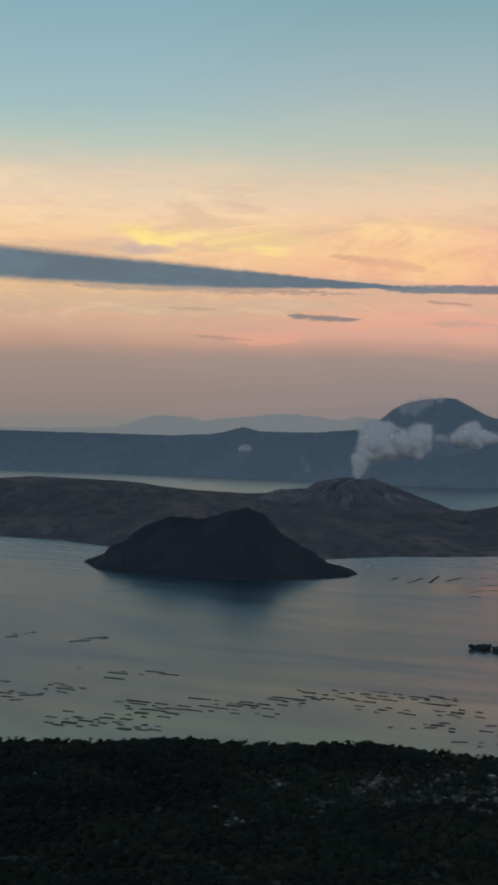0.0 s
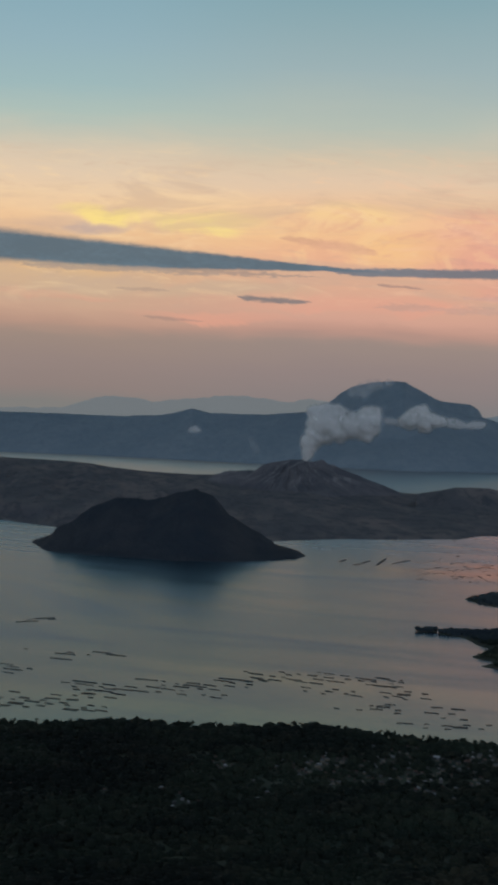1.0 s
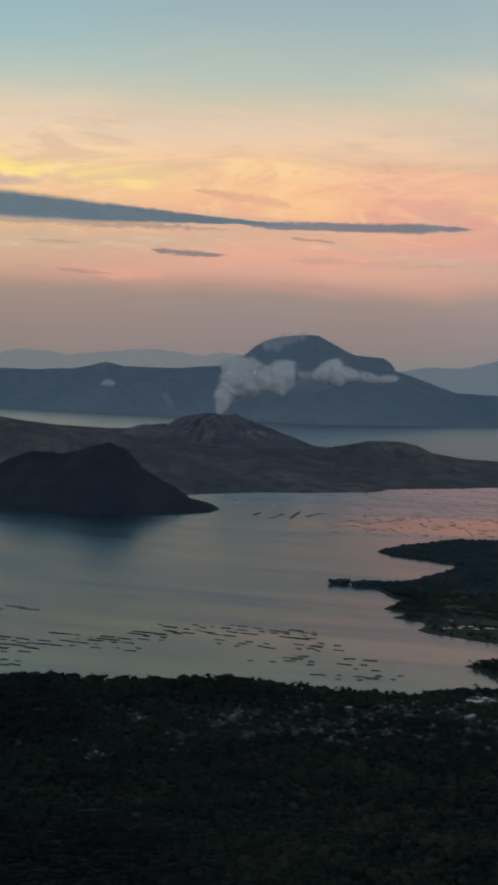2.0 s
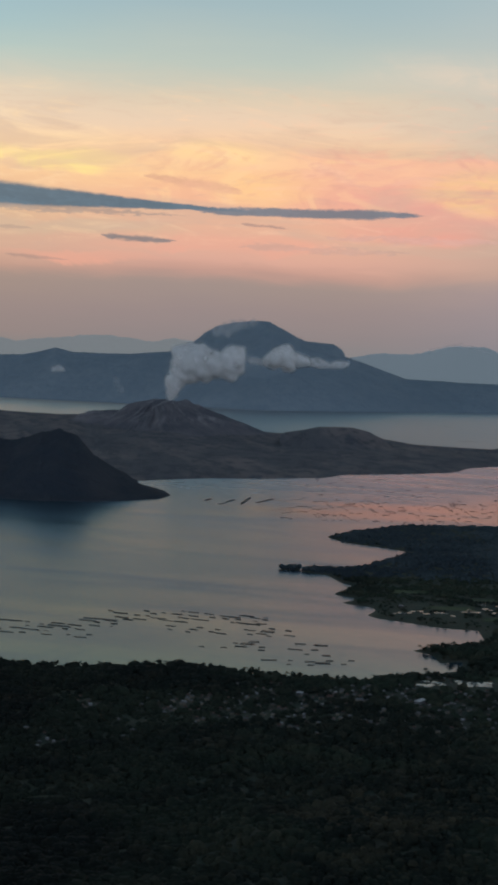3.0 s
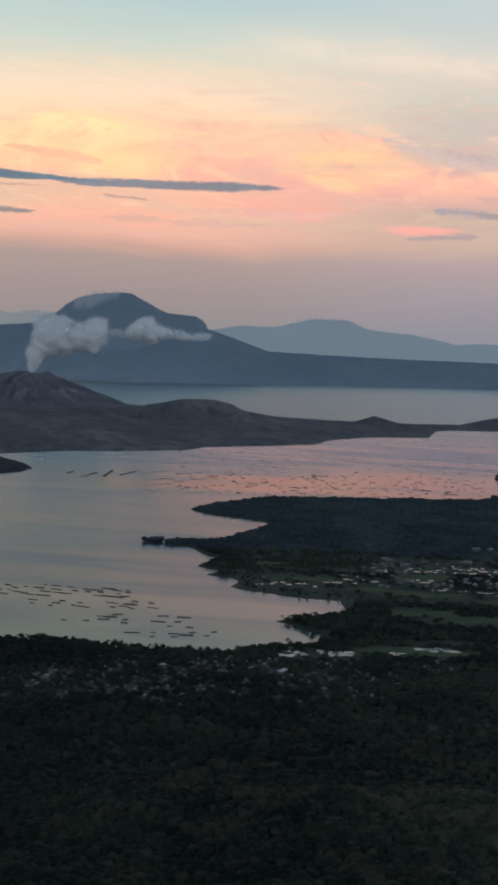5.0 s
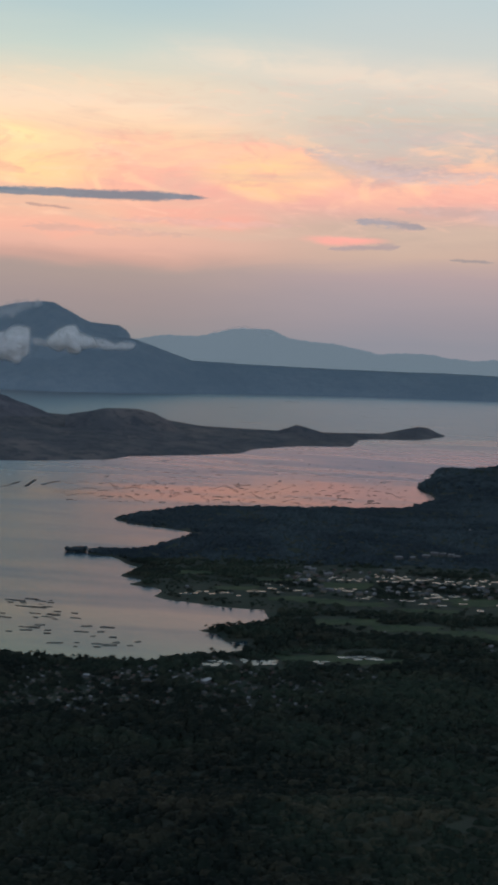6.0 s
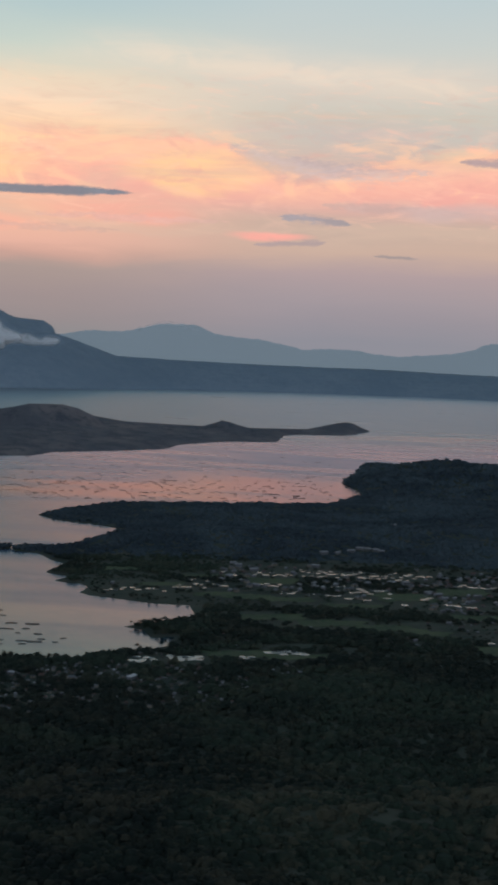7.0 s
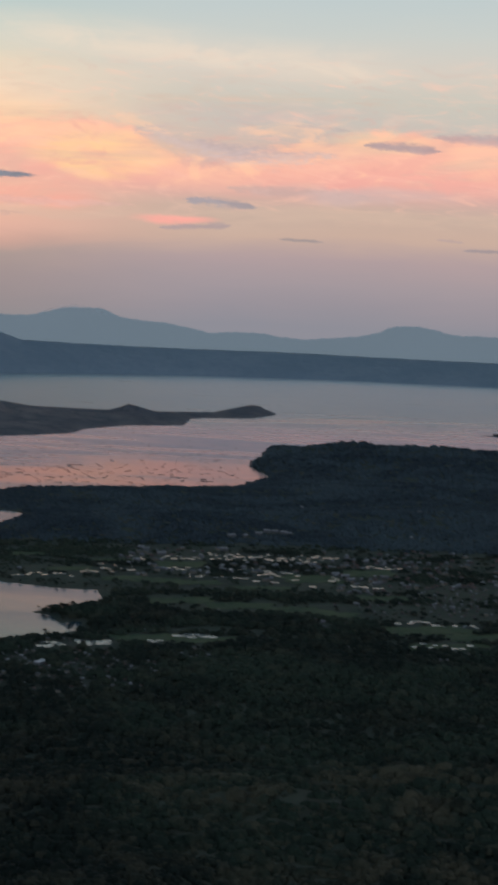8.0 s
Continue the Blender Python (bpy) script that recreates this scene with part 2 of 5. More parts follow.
def scaled(v, sx, sy, sz):
    n = Knot.tree.nodes.new("ShaderNodeVectorMath")
    n.operation = "MULTIPLY"
    Knot.tree.links.new(v.s, n.inputs[0])
    n.inputs[1].default_value = (sx, sy, sz)
    return Knot(n.outputs[0])


def put(value, socket):
    Knot.tree.links.new(value.s, socket)


def bumped(bsdf, height, strength, distance):
    n = Knot.tree.nodes.new("ShaderNodeBump")
    n.inputs["Strength"].default_value, n.inputs["Distance"].default_value = strength, distance
    put(height, n.inputs["Height"])
    Knot.tree.links.new(n.outputs[0], bsdf.inputs["Normal"])


def earthy(name, dark, light, third, scale, rough=0.95, bump=0.0, gloss=0.1, along=1.0):
    """Ground with patches at two sizes; along below 1 draws them out in y, to suit the camera's low view."""
    m, b = material(name)
    p = scaled(place_of(), 1.0, along, 1.0)
    big = smooth(noisy(p, scale, 5.0, 0.6), 0.35, 0.68)
    small = smooth(noisy(p, scale * 9, 5.0, 0.65), 0.35, 0.7)
    c = mixed(big, dark, light)
    put(mixed(small * 0.6, c, third), b.inputs["Base Color"])
    b.inputs["Roughness"].default_value = rough
    b.inputs["Specular IOR Level"].default_value = gloss
    if bump:
        bumped(b, big + small * 0.4, 0.8, bump)
    return m


def plain(name, colour, rough=0.8, varied=0.25, metal=0.0):
    """One paint or stuff, a little uneven from thing to thing and across itself."""
    m, b = material(name)
    info = Knot.tree.nodes.new("ShaderNodeObjectInfo")
    p = place_of()
    k = (Knot(info.outputs["Random"]) - 0.5) * varied * 2.0 + (noisy(p, 1.5, 4.0) - 0.5) * varied + 1.0
    n = Knot.tree.nodes.new("ShaderNodeVectorMath")
    n.operation = "SCALE"
    n.inputs[0].default_value = colour[:3]
    put(k, n.inputs["Scale"])
    Knot.tree.links.new(n.outputs[0], b.inputs["Base Color"])
    b.inputs["Roughness"].default_value, b.inputs["Metallic"].default_value = rough, metal
    b.inputs["Specular IOR Level"].default_value = 0.25
    return m


def foliage(name, a, b_, c, brighter_from):
    """Leaves: stands of their own green, each clump a little off it, brighter towards the east."""
    m, b = material(name)
    geo = Knot.tree.nodes.new("ShaderNodeNewGeometry")
    island = Knot(geo.outputs["Random Per Island"])
    p = Knot(geo.outputs["Position"])
    across = Knot.tree.nodes.new("ShaderNodeSeparateXYZ")
    put(p, across.inputs[0])
    stand = smooth(noisy(p, 0.016, 5.0, 0.62, 0.6), 0.42, 0.62)
    patch = smooth(noisy(p, 0.06, 4.0, 0.6, 0.4), 0.46, 0.66)
    mottled = noisy(p, 1.6, 4.0, 0.7)
    # the east stands in more light: that is put into the leaf colour
    brighter = smooth(Knot(across.outputs[0]) + (noisy(p, 0.012, 3.0) - 0.5) * 160.0, brighter_from, brighter_from + 190.0)
    col = mixed(stand, a, b_)
    col = mixed(brighter * (0.3 + 0.5 * stand), col, (b_[0] * 1.75, b_[1] * 1.85, b_[2] * 1.75, 1))
    ax, ay = Knot(across.outputs[0]), Knot(across.outputs[1])
    upper = 1.0 - smooth(ax * ax + ay * ay + (noisy(p, 0.02, 3.0) - 0.5) * 60000.0, 130000.0, 200000.0)
    col = mixed(patch * (0.06 + 0.58 * brighter * (0.2 + 0.8 * upper)), col, c)
    col = mixed(smooth(island, 0.72, 1.0) * (0.06 + 0.40 * brighter * (0.3 + 0.7 * upper)), col, c)
    col = mixed(smooth(island, 0.35, 0.0) * 0.45, col, tuple(v * 0.55 for v in a[:3]) + (1,))
    put(mixed(smooth(mottled, 0.35, 0.75) * 0.15, col, tuple(v * 0.6 for v in a[:3]) + (1,)), b.inputs["Base Color"])
    b.inputs["Roughness"].default_value = 0.9
    b.inputs["Specular IOR Level"].default_value = 0.1
    bumped(b, mottled, 0.35, 0.4)
    return m


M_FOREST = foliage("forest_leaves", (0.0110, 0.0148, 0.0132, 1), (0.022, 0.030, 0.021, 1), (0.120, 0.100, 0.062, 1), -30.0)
# headland greens with the blue of the distance haze mixed into them
M_HILL = foliage("hazed_headland_leaves", (0.027, 0.038, 0.048, 1), (0.044, 0.057, 0.064, 1), (0.086, 0.088, 0.086, 1), 60.0)
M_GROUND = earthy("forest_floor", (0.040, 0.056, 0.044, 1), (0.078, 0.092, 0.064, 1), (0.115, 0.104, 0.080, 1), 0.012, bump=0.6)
# scrub tones lifted towards blue, painting in the haze before the cone
M_CONE = earthy("hazed_cone_scrub", (0.038, 0.050, 0.064, 1), (0.066, 0.070, 0.078, 1), (0.050, 0.054, 0.066, 1), 0.02, bump=2.0)
# brown ash and dark bushes, their tones greyed with painted haze
M_ISLAND, b = material("hazed_ash_scrub")
p = place_of()
bare = smooth(noisy(scaled(p, 1.0, 0.30, 1.0), 0.016, 5.0, 0.62, 0.5), 0.42, 0.66)
bushes = smooth(noisy(scaled(p, 1.0, 0.42, 1.0), 0.055, 5.0, 0.7, 0.3), 0.48, 0.60)
tufts = noisy(scaled(p, 1.0, 0.5, 1.0), 0.28, 4.0, 0.7)
col = mixed(bare, (0.134, 0.132, 0.142, 1), (0.236, 0.200, 0.190, 1))
col = mixed(bushes * 0.75, col, (0.088, 0.096, 0.112, 1))
put(mixed(smooth(tufts, 0.42, 0.72) * 0.40, col, (0.192, 0.174, 0.172, 1)), b.inputs["Base Color"])
b.inputs["Roughness"].default_value, b.inputs["Specular IOR Level"].default_value = 0.95, 0.1
bumped(b, bushes * -1.0 + tufts * 0.5, 0.8, 1.6)
M_ASH, b = material("bare_ash")
p = place_of()
off = Knot.tree.nodes.new("ShaderNodeSeparateXYZ")
put(p, off.inputs[0])
CRATER = at(4.0, 2285)
ox_, oy_, oz_ = Knot(off.outputs[0]) - CRATER[0], Knot(off.outputs[1]) - CRATER[1], Knot(off.outputs[2])
turned = Knot.op("ARCTAN2", ox_, oy_ * -0.34)
rill = noisy(joined(turned * 4.5 + noisy(p, 0.025, 4.0) * 2.6, oz_ * 0.03), 1.0, 4.0, 0.6)
scrub = smooth(noisy(p, 0.02, 4.0, 0.6), 0.35, 0.65)
col = mixed(scrub, (0.128, 0.128, 0.144, 1), (0.192, 0.180, 0.190, 1))
put(mixed(smooth(rill, 0.50, 0.68) * smooth(oz_, 12.0, 34.0) * 0.75, col, (0.44, 0.41, 0.40, 1)), b.inputs["Base Color"])
b.inputs["Roughness"].default_value, b.inputs["Specular IOR Level"].default_value = 0.95, 0.1
bumped(b, rill, 0.6, 3.0)
# pale blue base colour carries the airlight before the far wall
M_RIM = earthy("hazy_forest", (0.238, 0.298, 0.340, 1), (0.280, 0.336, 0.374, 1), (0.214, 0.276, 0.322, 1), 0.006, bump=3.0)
M_BED = earthy("lake_bed", (0.05, 0.05, 0.04, 1), (0.08, 0.07, 0.05, 1), (0.06, 0.06, 0.05, 1), 0.01)
M_FIELD = earthy("rice_green", (0.050, 0.084, 0.044, 1), (0.104, 0.132, 0.064, 1), (0.14, 0.136, 0.088, 1), 0.05)


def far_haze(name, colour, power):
    """A mountain so far off that it shows as lit air: its own glow stands in for the haze."""
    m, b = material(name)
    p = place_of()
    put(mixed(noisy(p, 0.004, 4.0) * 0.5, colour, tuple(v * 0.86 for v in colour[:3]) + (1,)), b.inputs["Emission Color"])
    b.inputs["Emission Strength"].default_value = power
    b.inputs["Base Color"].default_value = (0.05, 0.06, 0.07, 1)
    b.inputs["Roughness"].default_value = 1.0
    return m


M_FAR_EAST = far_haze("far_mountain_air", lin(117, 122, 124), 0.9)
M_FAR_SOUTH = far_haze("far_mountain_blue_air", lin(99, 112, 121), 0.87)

# the lake: dark green water, calm in the lee of the shores and roughened by wind further out
M_WATER, b = material("lake_water")
p = place_of()
parts_of = Knot.tree.nodes.new("ShaderNodeSeparateXYZ")
put(p, parts_of.inputs[0])
px_, py_ = Knot(parts_of.outputs[0]), Knot(parts_of.outputs[1])
out = Knot.op("SQRT", px_ * px_ + py_ * py_)
gust = noisy(scaled(p, 0.0060, 0.0022, 0), 1.0, 5.0, 0.6, 1.6)
lane = noisy(joined((px_ * 0.82 - py_ * 0.57) * 0.0025, (px_ * 0.57 + py_ * 0.82) * 0.009), 1.0, 4.0, 0.55, 2.6)


def lee(x, y, wx, wy):
    """1 in the middle of a calm water, 0 outside."""
    u, v = (px_ - x) / wx, (py_ - y) / wy
    return 1.0 - smooth(u * u + v * v + (gust - 0.5) * 1.4, 0.15, 1.1)


calm = Knot.op("MAXIMUM", Knot.op("MAXIMUM", lee(40, 560, 260, 190), lee(420, 1190, 270, 140)), lee(800, 1880, 240, 60) * 0.6)
wind = Knot.op("ADD", 0.6 - calm * 0.6, (lane - 0.5) * 1.5, clamp=True)
ripple = noisy(scaled(p, 0.16, 0.07, 0), 1.0, 4.0, 0.6, 0.3)
# far out, sky shine and haze are put into the body colour
deep_and_glare = mixed(smooth(out, 1900.0, 2900.0), mixed(wind, (0.020, 0.054, 0.070, 1), (0.034, 0.060, 0.088, 1)), mixed(smooth(px_, 100.0, 700.0), (0.50, 0.47, 0.44, 1), (0.128, 0.130, 0.138, 1)))
# gloss tinted by place, in lieu of the sky colours that waves mirror
painted_sheen = mixed(smooth(out, 640.0, 900.0), mixed(smooth(px_, 10.0, 170.0), mixed(smooth(out, 570.0, 680.0), (0.78, 0.82, 0.72, 1), (0.68, 0.70, 0.66, 1)), mixed(smooth(out, 570.0, 660.0), (0.96, 0.88, 0.83, 1), (1.0, 0.81, 0.81, 1))), mixed(smooth(px_ - out * 0.10, -50.0, 200.0), (0.50, 0.59, 0.65, 1), (0.85, 0.69, 0.74, 1)))
painted_sheen = mixed(smooth(out + (gust - 0.5) * 500.0, 1650.0, 2150.0), painted_sheen, mixed(smooth(px_ / out, 0.20, 0.36), mixed(smooth(px_ / out, 0.01, 0.13), (0.84, 0.71, 0.62, 1), (0.54, 0.56, 0.58, 1)), (0.65, 0.65, 0.68, 1)))
# darker lanes and wavelet marks, painted into the gloss tint as well
painted_sheen = mixed(smooth(lane, 0.46, 0.68) * 0.36 * (1.0 - smooth(out, 1500.0, 2100.0)), painted_sheen, (0.46, 0.54, 0.68, 1))
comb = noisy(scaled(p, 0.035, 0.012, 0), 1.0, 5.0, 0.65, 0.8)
painted_sheen = mixed(smooth(comb, 0.45, 0.75) * 0.30, painted_sheen, (0.50, 0.54, 0.62, 1))
Knot.tree.nodes.remove(b)
body = Knot.tree.nodes.new("ShaderNodeBsdfDiffuse")
gleam = Knot.tree.nodes.new("ShaderNodeBsdfGlossy")
put(deep_and_glare, body.inputs["Color"])
put(painted_sheen, gleam.inputs["Color"])
put(0.13 + wind * 0.15 + smooth(out + (gust - 0.5) * 500.0, 1220.0, 1520.0) * 0.06 + smooth(out, 1800.0, 2600.0) * 0.04, gleam.inputs["Roughness"])
glance = Knot.tree.nodes.new("ShaderNodeFresnel")
glance.inputs["IOR"].default_value = 1.33
waves = ripple * (1.0 - smooth(out, 900.0, 2200.0) * 0.8)
for n in (gleam, glance):
    bumped(n, waves, 0.10, 0.6)
both = Knot.tree.nodes.new("ShaderNodeMixShader")
put(Knot(glance.outputs[0]), both.inputs[0])
Knot.tree.links.new(body.outputs[0], both.inputs[1])
Knot.tree.links.new(gleam.outputs[0], both.inputs[2])
Knot.tree.links.new(both.outputs[0], Knot.tree.nodes["Material Output"].inputs["Surface"])

def steam(name, share, patchy):
    """Vapour: it scatters the light on and back, and where it is thin it lets a part of it by."""
    m, b = material(name)
    Knot.tree.nodes.remove(b)
    p = place_of()
    white = mixed(noisy(p, 0.05, 4.0), (0.93, 0.92, 0.90, 1), (0.96, 0.95, 0.93, 1))
    here = Knot.tree.nodes.new("ShaderNodeBsdfDiffuse")
    beyond = Knot.tree.nodes.new("ShaderNodeBsdfTranslucent")
    put(white, here.inputs["Color"])
    put(white, beyond.inputs["Color"])
    both = Knot.tree.nodes.new("ShaderNodeMixShader")
    both.inputs[0].default_value = 0.35
    Knot.tree.links.new(here.outputs[0], both.inputs[1])
    Knot.tree.links.new(beyond.outputs[0], both.inputs[2])
    clear = Knot.tree.nodes.new("ShaderNodeBsdfTransparent")
    veiled = Knot.tree.nodes.new("ShaderNodeMixShader")
    put(share * smooth(noisy(p, 0.07, 4.0), 0.25 - patchy, 0.6 - patchy), veiled.inputs[0])
    Knot.tree.links.new(clear.outputs[0], veiled.inputs[1])
    Knot.tree.links.new(both.outputs[0], veiled.inputs[2])
    Knot.tree.links.new(veiled.outputs[0], Knot.tree.nodes["Material Output"].inputs["Surface"])
    return m


M_STEAM = steam("steam", 1.0, 1.5)
M_WISP = steam("thin_steam", 0.42, 0.1)
M_VEIL = steam("thinnest_steam", 0.20, 0.05)
M_BREATH = steam("breath_of_mist", 0.10, 0.0)


# ---- geometry tools ----
rng = np.random.default_rng(7)
LATTICE = rng.random((256, 256))


def value_noise(x, y):
    xi, yi = np.floor(x).astype(int), np.floor(y).astype(int)
    u, v = x - xi, y - yi
    u, v = u * u * (3 - 2 * u), v * v * (3 - 2 * v)
    g = lambda i, j: LATTICE[(xi + i) % 256, (yi + j) % 256]
    return (g(0, 0) * (1 - u) + g(1, 0) * u) * (1 - v) + (g(0, 1) * (1 - u) + g(1, 1) * u) * v


def fractal(x, y, size, octaves=5, gain=0.5):
    """Rough ground, about -1 to 1."""
    total, k, f = 0.0, 1.0, 1.0 / size
    for o in range(octaves):
        total = total + k * (2 * value_noise(x * f + 17.3 * o, y * f + 5.1 * o) - 1)
        k, f = k * gain, f * 2.03
    return total


def gullies(x, y, size, octaves=4):
    """Sharp crests and ravines, 0 to about 1."""
    total, k, f = 0.0, 0.55, 1.0 / size
    for o in range(octaves):
        total = total + k * (1 - np.abs(2 * value_noise(x * f + 31.7 * o, y * f + 9.9 * o) - 1))
        k, f = k * 0.5, f * 2.1
    return total


def soft(v, lo, hi):
    s = np.clip((v - lo) / (hi - lo), 0, 1)
    return s * s * (3 - 2 * s)


def mesh_of(name, verts, faces, mat, smooth_faces=True):
    """A mesh from arrays of corners and of faces with equal numbers of corners."""
    verts, faces = np.asarray(verts, np.float32), np.asarray(faces, np.int32)
    me = bpy.data.meshes.new(name)
    n = faces.shape[1]
    me.vertices.add(len(verts))
    me.vertices.foreach_set("co", verts.ravel())
    me.loops.add(faces.size)
    me.loops.foreach_set("vertex_index", faces.ravel())
    me.polygons.add(len(faces))
    me.polygons.foreach_set("loop_start", np.arange(0, faces.size, n, dtype=np.int32))
    me.polygons.foreach_set("use_smooth", np.full(len(faces), smooth_faces))
    me.update(calc_edges=True)
    me.validate()
    me.materials.append(mat)
    return me


def sheet(name, bearings, ranges, height, mat, least=-2.5):
    """Land as a fan-shaped net of bearings and distances, left out where it lies under the water."""
    a, r = np.meshgrid(np.radians(bearings), ranges, indexing="ij")
    x, y = r * np.sin(a), r * np.cos(a)
    z = height(x, y)
    na, nr = a.shape
    i = np.arange(na * nr).reshape(na, nr)
    quads = np.stack([i[:-1, :-1], i[1:, :-1], i[1:, 1:], i[:-1, 1:]], -1).reshape(-1, 4)
    keep = (z.ravel()[quads] > least).any(1)
    quads = quads[keep]
    used, back_ = np.unique(quads, return_inverse=True)
    v = np.stack([x.ravel(), y.ravel(), z.ravel()], 1)[used]
    return new(name, mesh_of(name, v, back_.reshape(-1, 4), mat))


def polar(x, y):
    return np.degrees(np.arctan2(x, y)), np.hypot(x, y)


def inside_by(x, y, outline):
    """How far inside a closed outline a place lies (minus: outside)."""
    shape = x.shape
    p = np.stack([x.ravel(), y.ravel()], 1)
    best, within = np.full(len(p), 1e12), np.zeros(len(p), bool)
    q = np.array([(v[0], v[1]) for v in outline])
    for a, b_ in zip(q, np.roll(q, -1, 0)):
        d = b_ - a
        s = np.clip(((p - a) @ d) / max(d @ d, 1e-9), 0, 1)
        best = np.minimum(best, ((p - a - s[:, None] * d) ** 2).sum(1))
        cross = (a[1] > p[:, 1]) != (b_[1] > p[:, 1])
        if d[1]:
            within ^= cross & (p[:, 0] < (p[:, 1] - a[1]) / d[1] * d[0] + a[0])
    return (np.sqrt(best) * np.where(within, 1, -1)).reshape(shape)


def crest(x, y, chain):
    """Height of a chain of ridges: each link x, y, height, half width; straight flanks, rounded top."""
    top = np.zeros_like(x)
    for (p0, h0, w0), (p1, h1, w1) in zip(chain, chain[1:]):
        dx_, dy_ = p1[0] - p0[0], p1[1] - p0[1]
        s = np.clip(((x - p0[0]) * dx_ + (y - p0[1]) * dy_) / (dx_ * dx_ + dy_ * dy_), 0, 1)
        d = np.hypot(x - p0[0] - s * dx_, y - p0[1] - s * dy_)
        w, h = w0 + s * (w1 - w0), h0 + s * (h1 - h0)
        k = np.clip(1 - np.sqrt((d / w) ** 2 + 0.004) + 0.06, 0, 1.0)
        top = np.maximum(top, h * k ** 1.15)
    return top


def squeezed(x, y, chain, r0, k):
    """The chain's height on a hill that is drawn out along the view from the eye's side by 1 / k: links of bearing, distance, height, half width."""
    b_, r = polar(x, y)
    links = [((radians(q[0]) * r0, (q[1] - r0) * k), q[2], q[3]) for q in chain]
    return crest(np.radians(b_) * r0, (r - r0) * k, links)


def level(r, el):
    """The height that is seen at a distance under an angle above the level."""
    return EYE + r * math.tan(radians(el))


# ---- the lake and its bed ----
def disc(name, radius, z, mat, hole=0.0):
    n = 128
    a = np.linspace(0, 2 * np.pi, n, endpoint=False)
    rings = [0.01] + [radius * k for k in (0.05, 0.1, 0.2, 0.35, 0.6, 1.0)]
    v = np.concatenate([np.stack([r * np.sin(a), r * np.cos(a), np.full(n, z)], 1) for r in rings])
    i = np.arange(n)
    j = (i + 1) % n
    f = np.concatenate([np.stack([k * n + i, (k + 1) * n + i, (k + 1) * n + j, k * n + j], 1) for k in range(len(rings) - 1)])
    return new(name, mesh_of(name, v, f[:, ::-1], mat))


tagged(disc("ground", 7000, -4.0, M_BED), "brown earth of the lake bed and plain beyond", "ground", kind="structure")
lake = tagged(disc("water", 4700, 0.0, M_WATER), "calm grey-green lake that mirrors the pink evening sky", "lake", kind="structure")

# ---- near shore: bearing and dip of its turns, from the left round the bay and the two headlands ----
SHORE = [dip(*p) for p in (
    (-9, 11.32), (-6.8, 11.35), (-4.8, 11.42), (-1.7, 11.32), (1.4, 11.48), (4.5, 11.3), (7.4, 11.58), (9.8, 11.7), (11.4, 11.72), (13.1, 11.4),
    (14.75, 11.12), (14.84, 10.87), (14.1, 10.92), (13.7, 10.65), (12.96, 10.52), (13.7, 10.38), (14.7, 10.28), (15.64, 10.02), (15.36, 9.71), (14.06, 9.66),
    (13.26, 9.57), (11.77, 9.42), (11.42, 9.32), (11.75, 9.12), (11.46, 9.02), (10.44, 8.92), (10.95, 8.76), (10.02, 8.63), (10.75, 8.30), (10.25, 8.16), (9.9, 7.95), (9.1, 7.86), (9.25, 7.70), (10.4, 7.66),
    (11.1, 7.62), (12.1, 7.26), (12.94, 7.02), (12.1, 6.90), (10.66, 6.74), (9.72, 6.56), (10.2, 6.40), (12, 6.2), (16, 6.05), (20.2, 5.95), (20.44, 5.8),
    (21.67, 5.49), (21.15, 5.18), (20.83, 5.02), (21.5, 4.78), (24, 4.55), (28, 4.5), (33, 4.5), (45, 4.5))]
SHORE = [at(-55, 640)] + SHORE + [at(b_, 1500) for b_ in (75, 110, 145, 180, 215, 250, 285)]


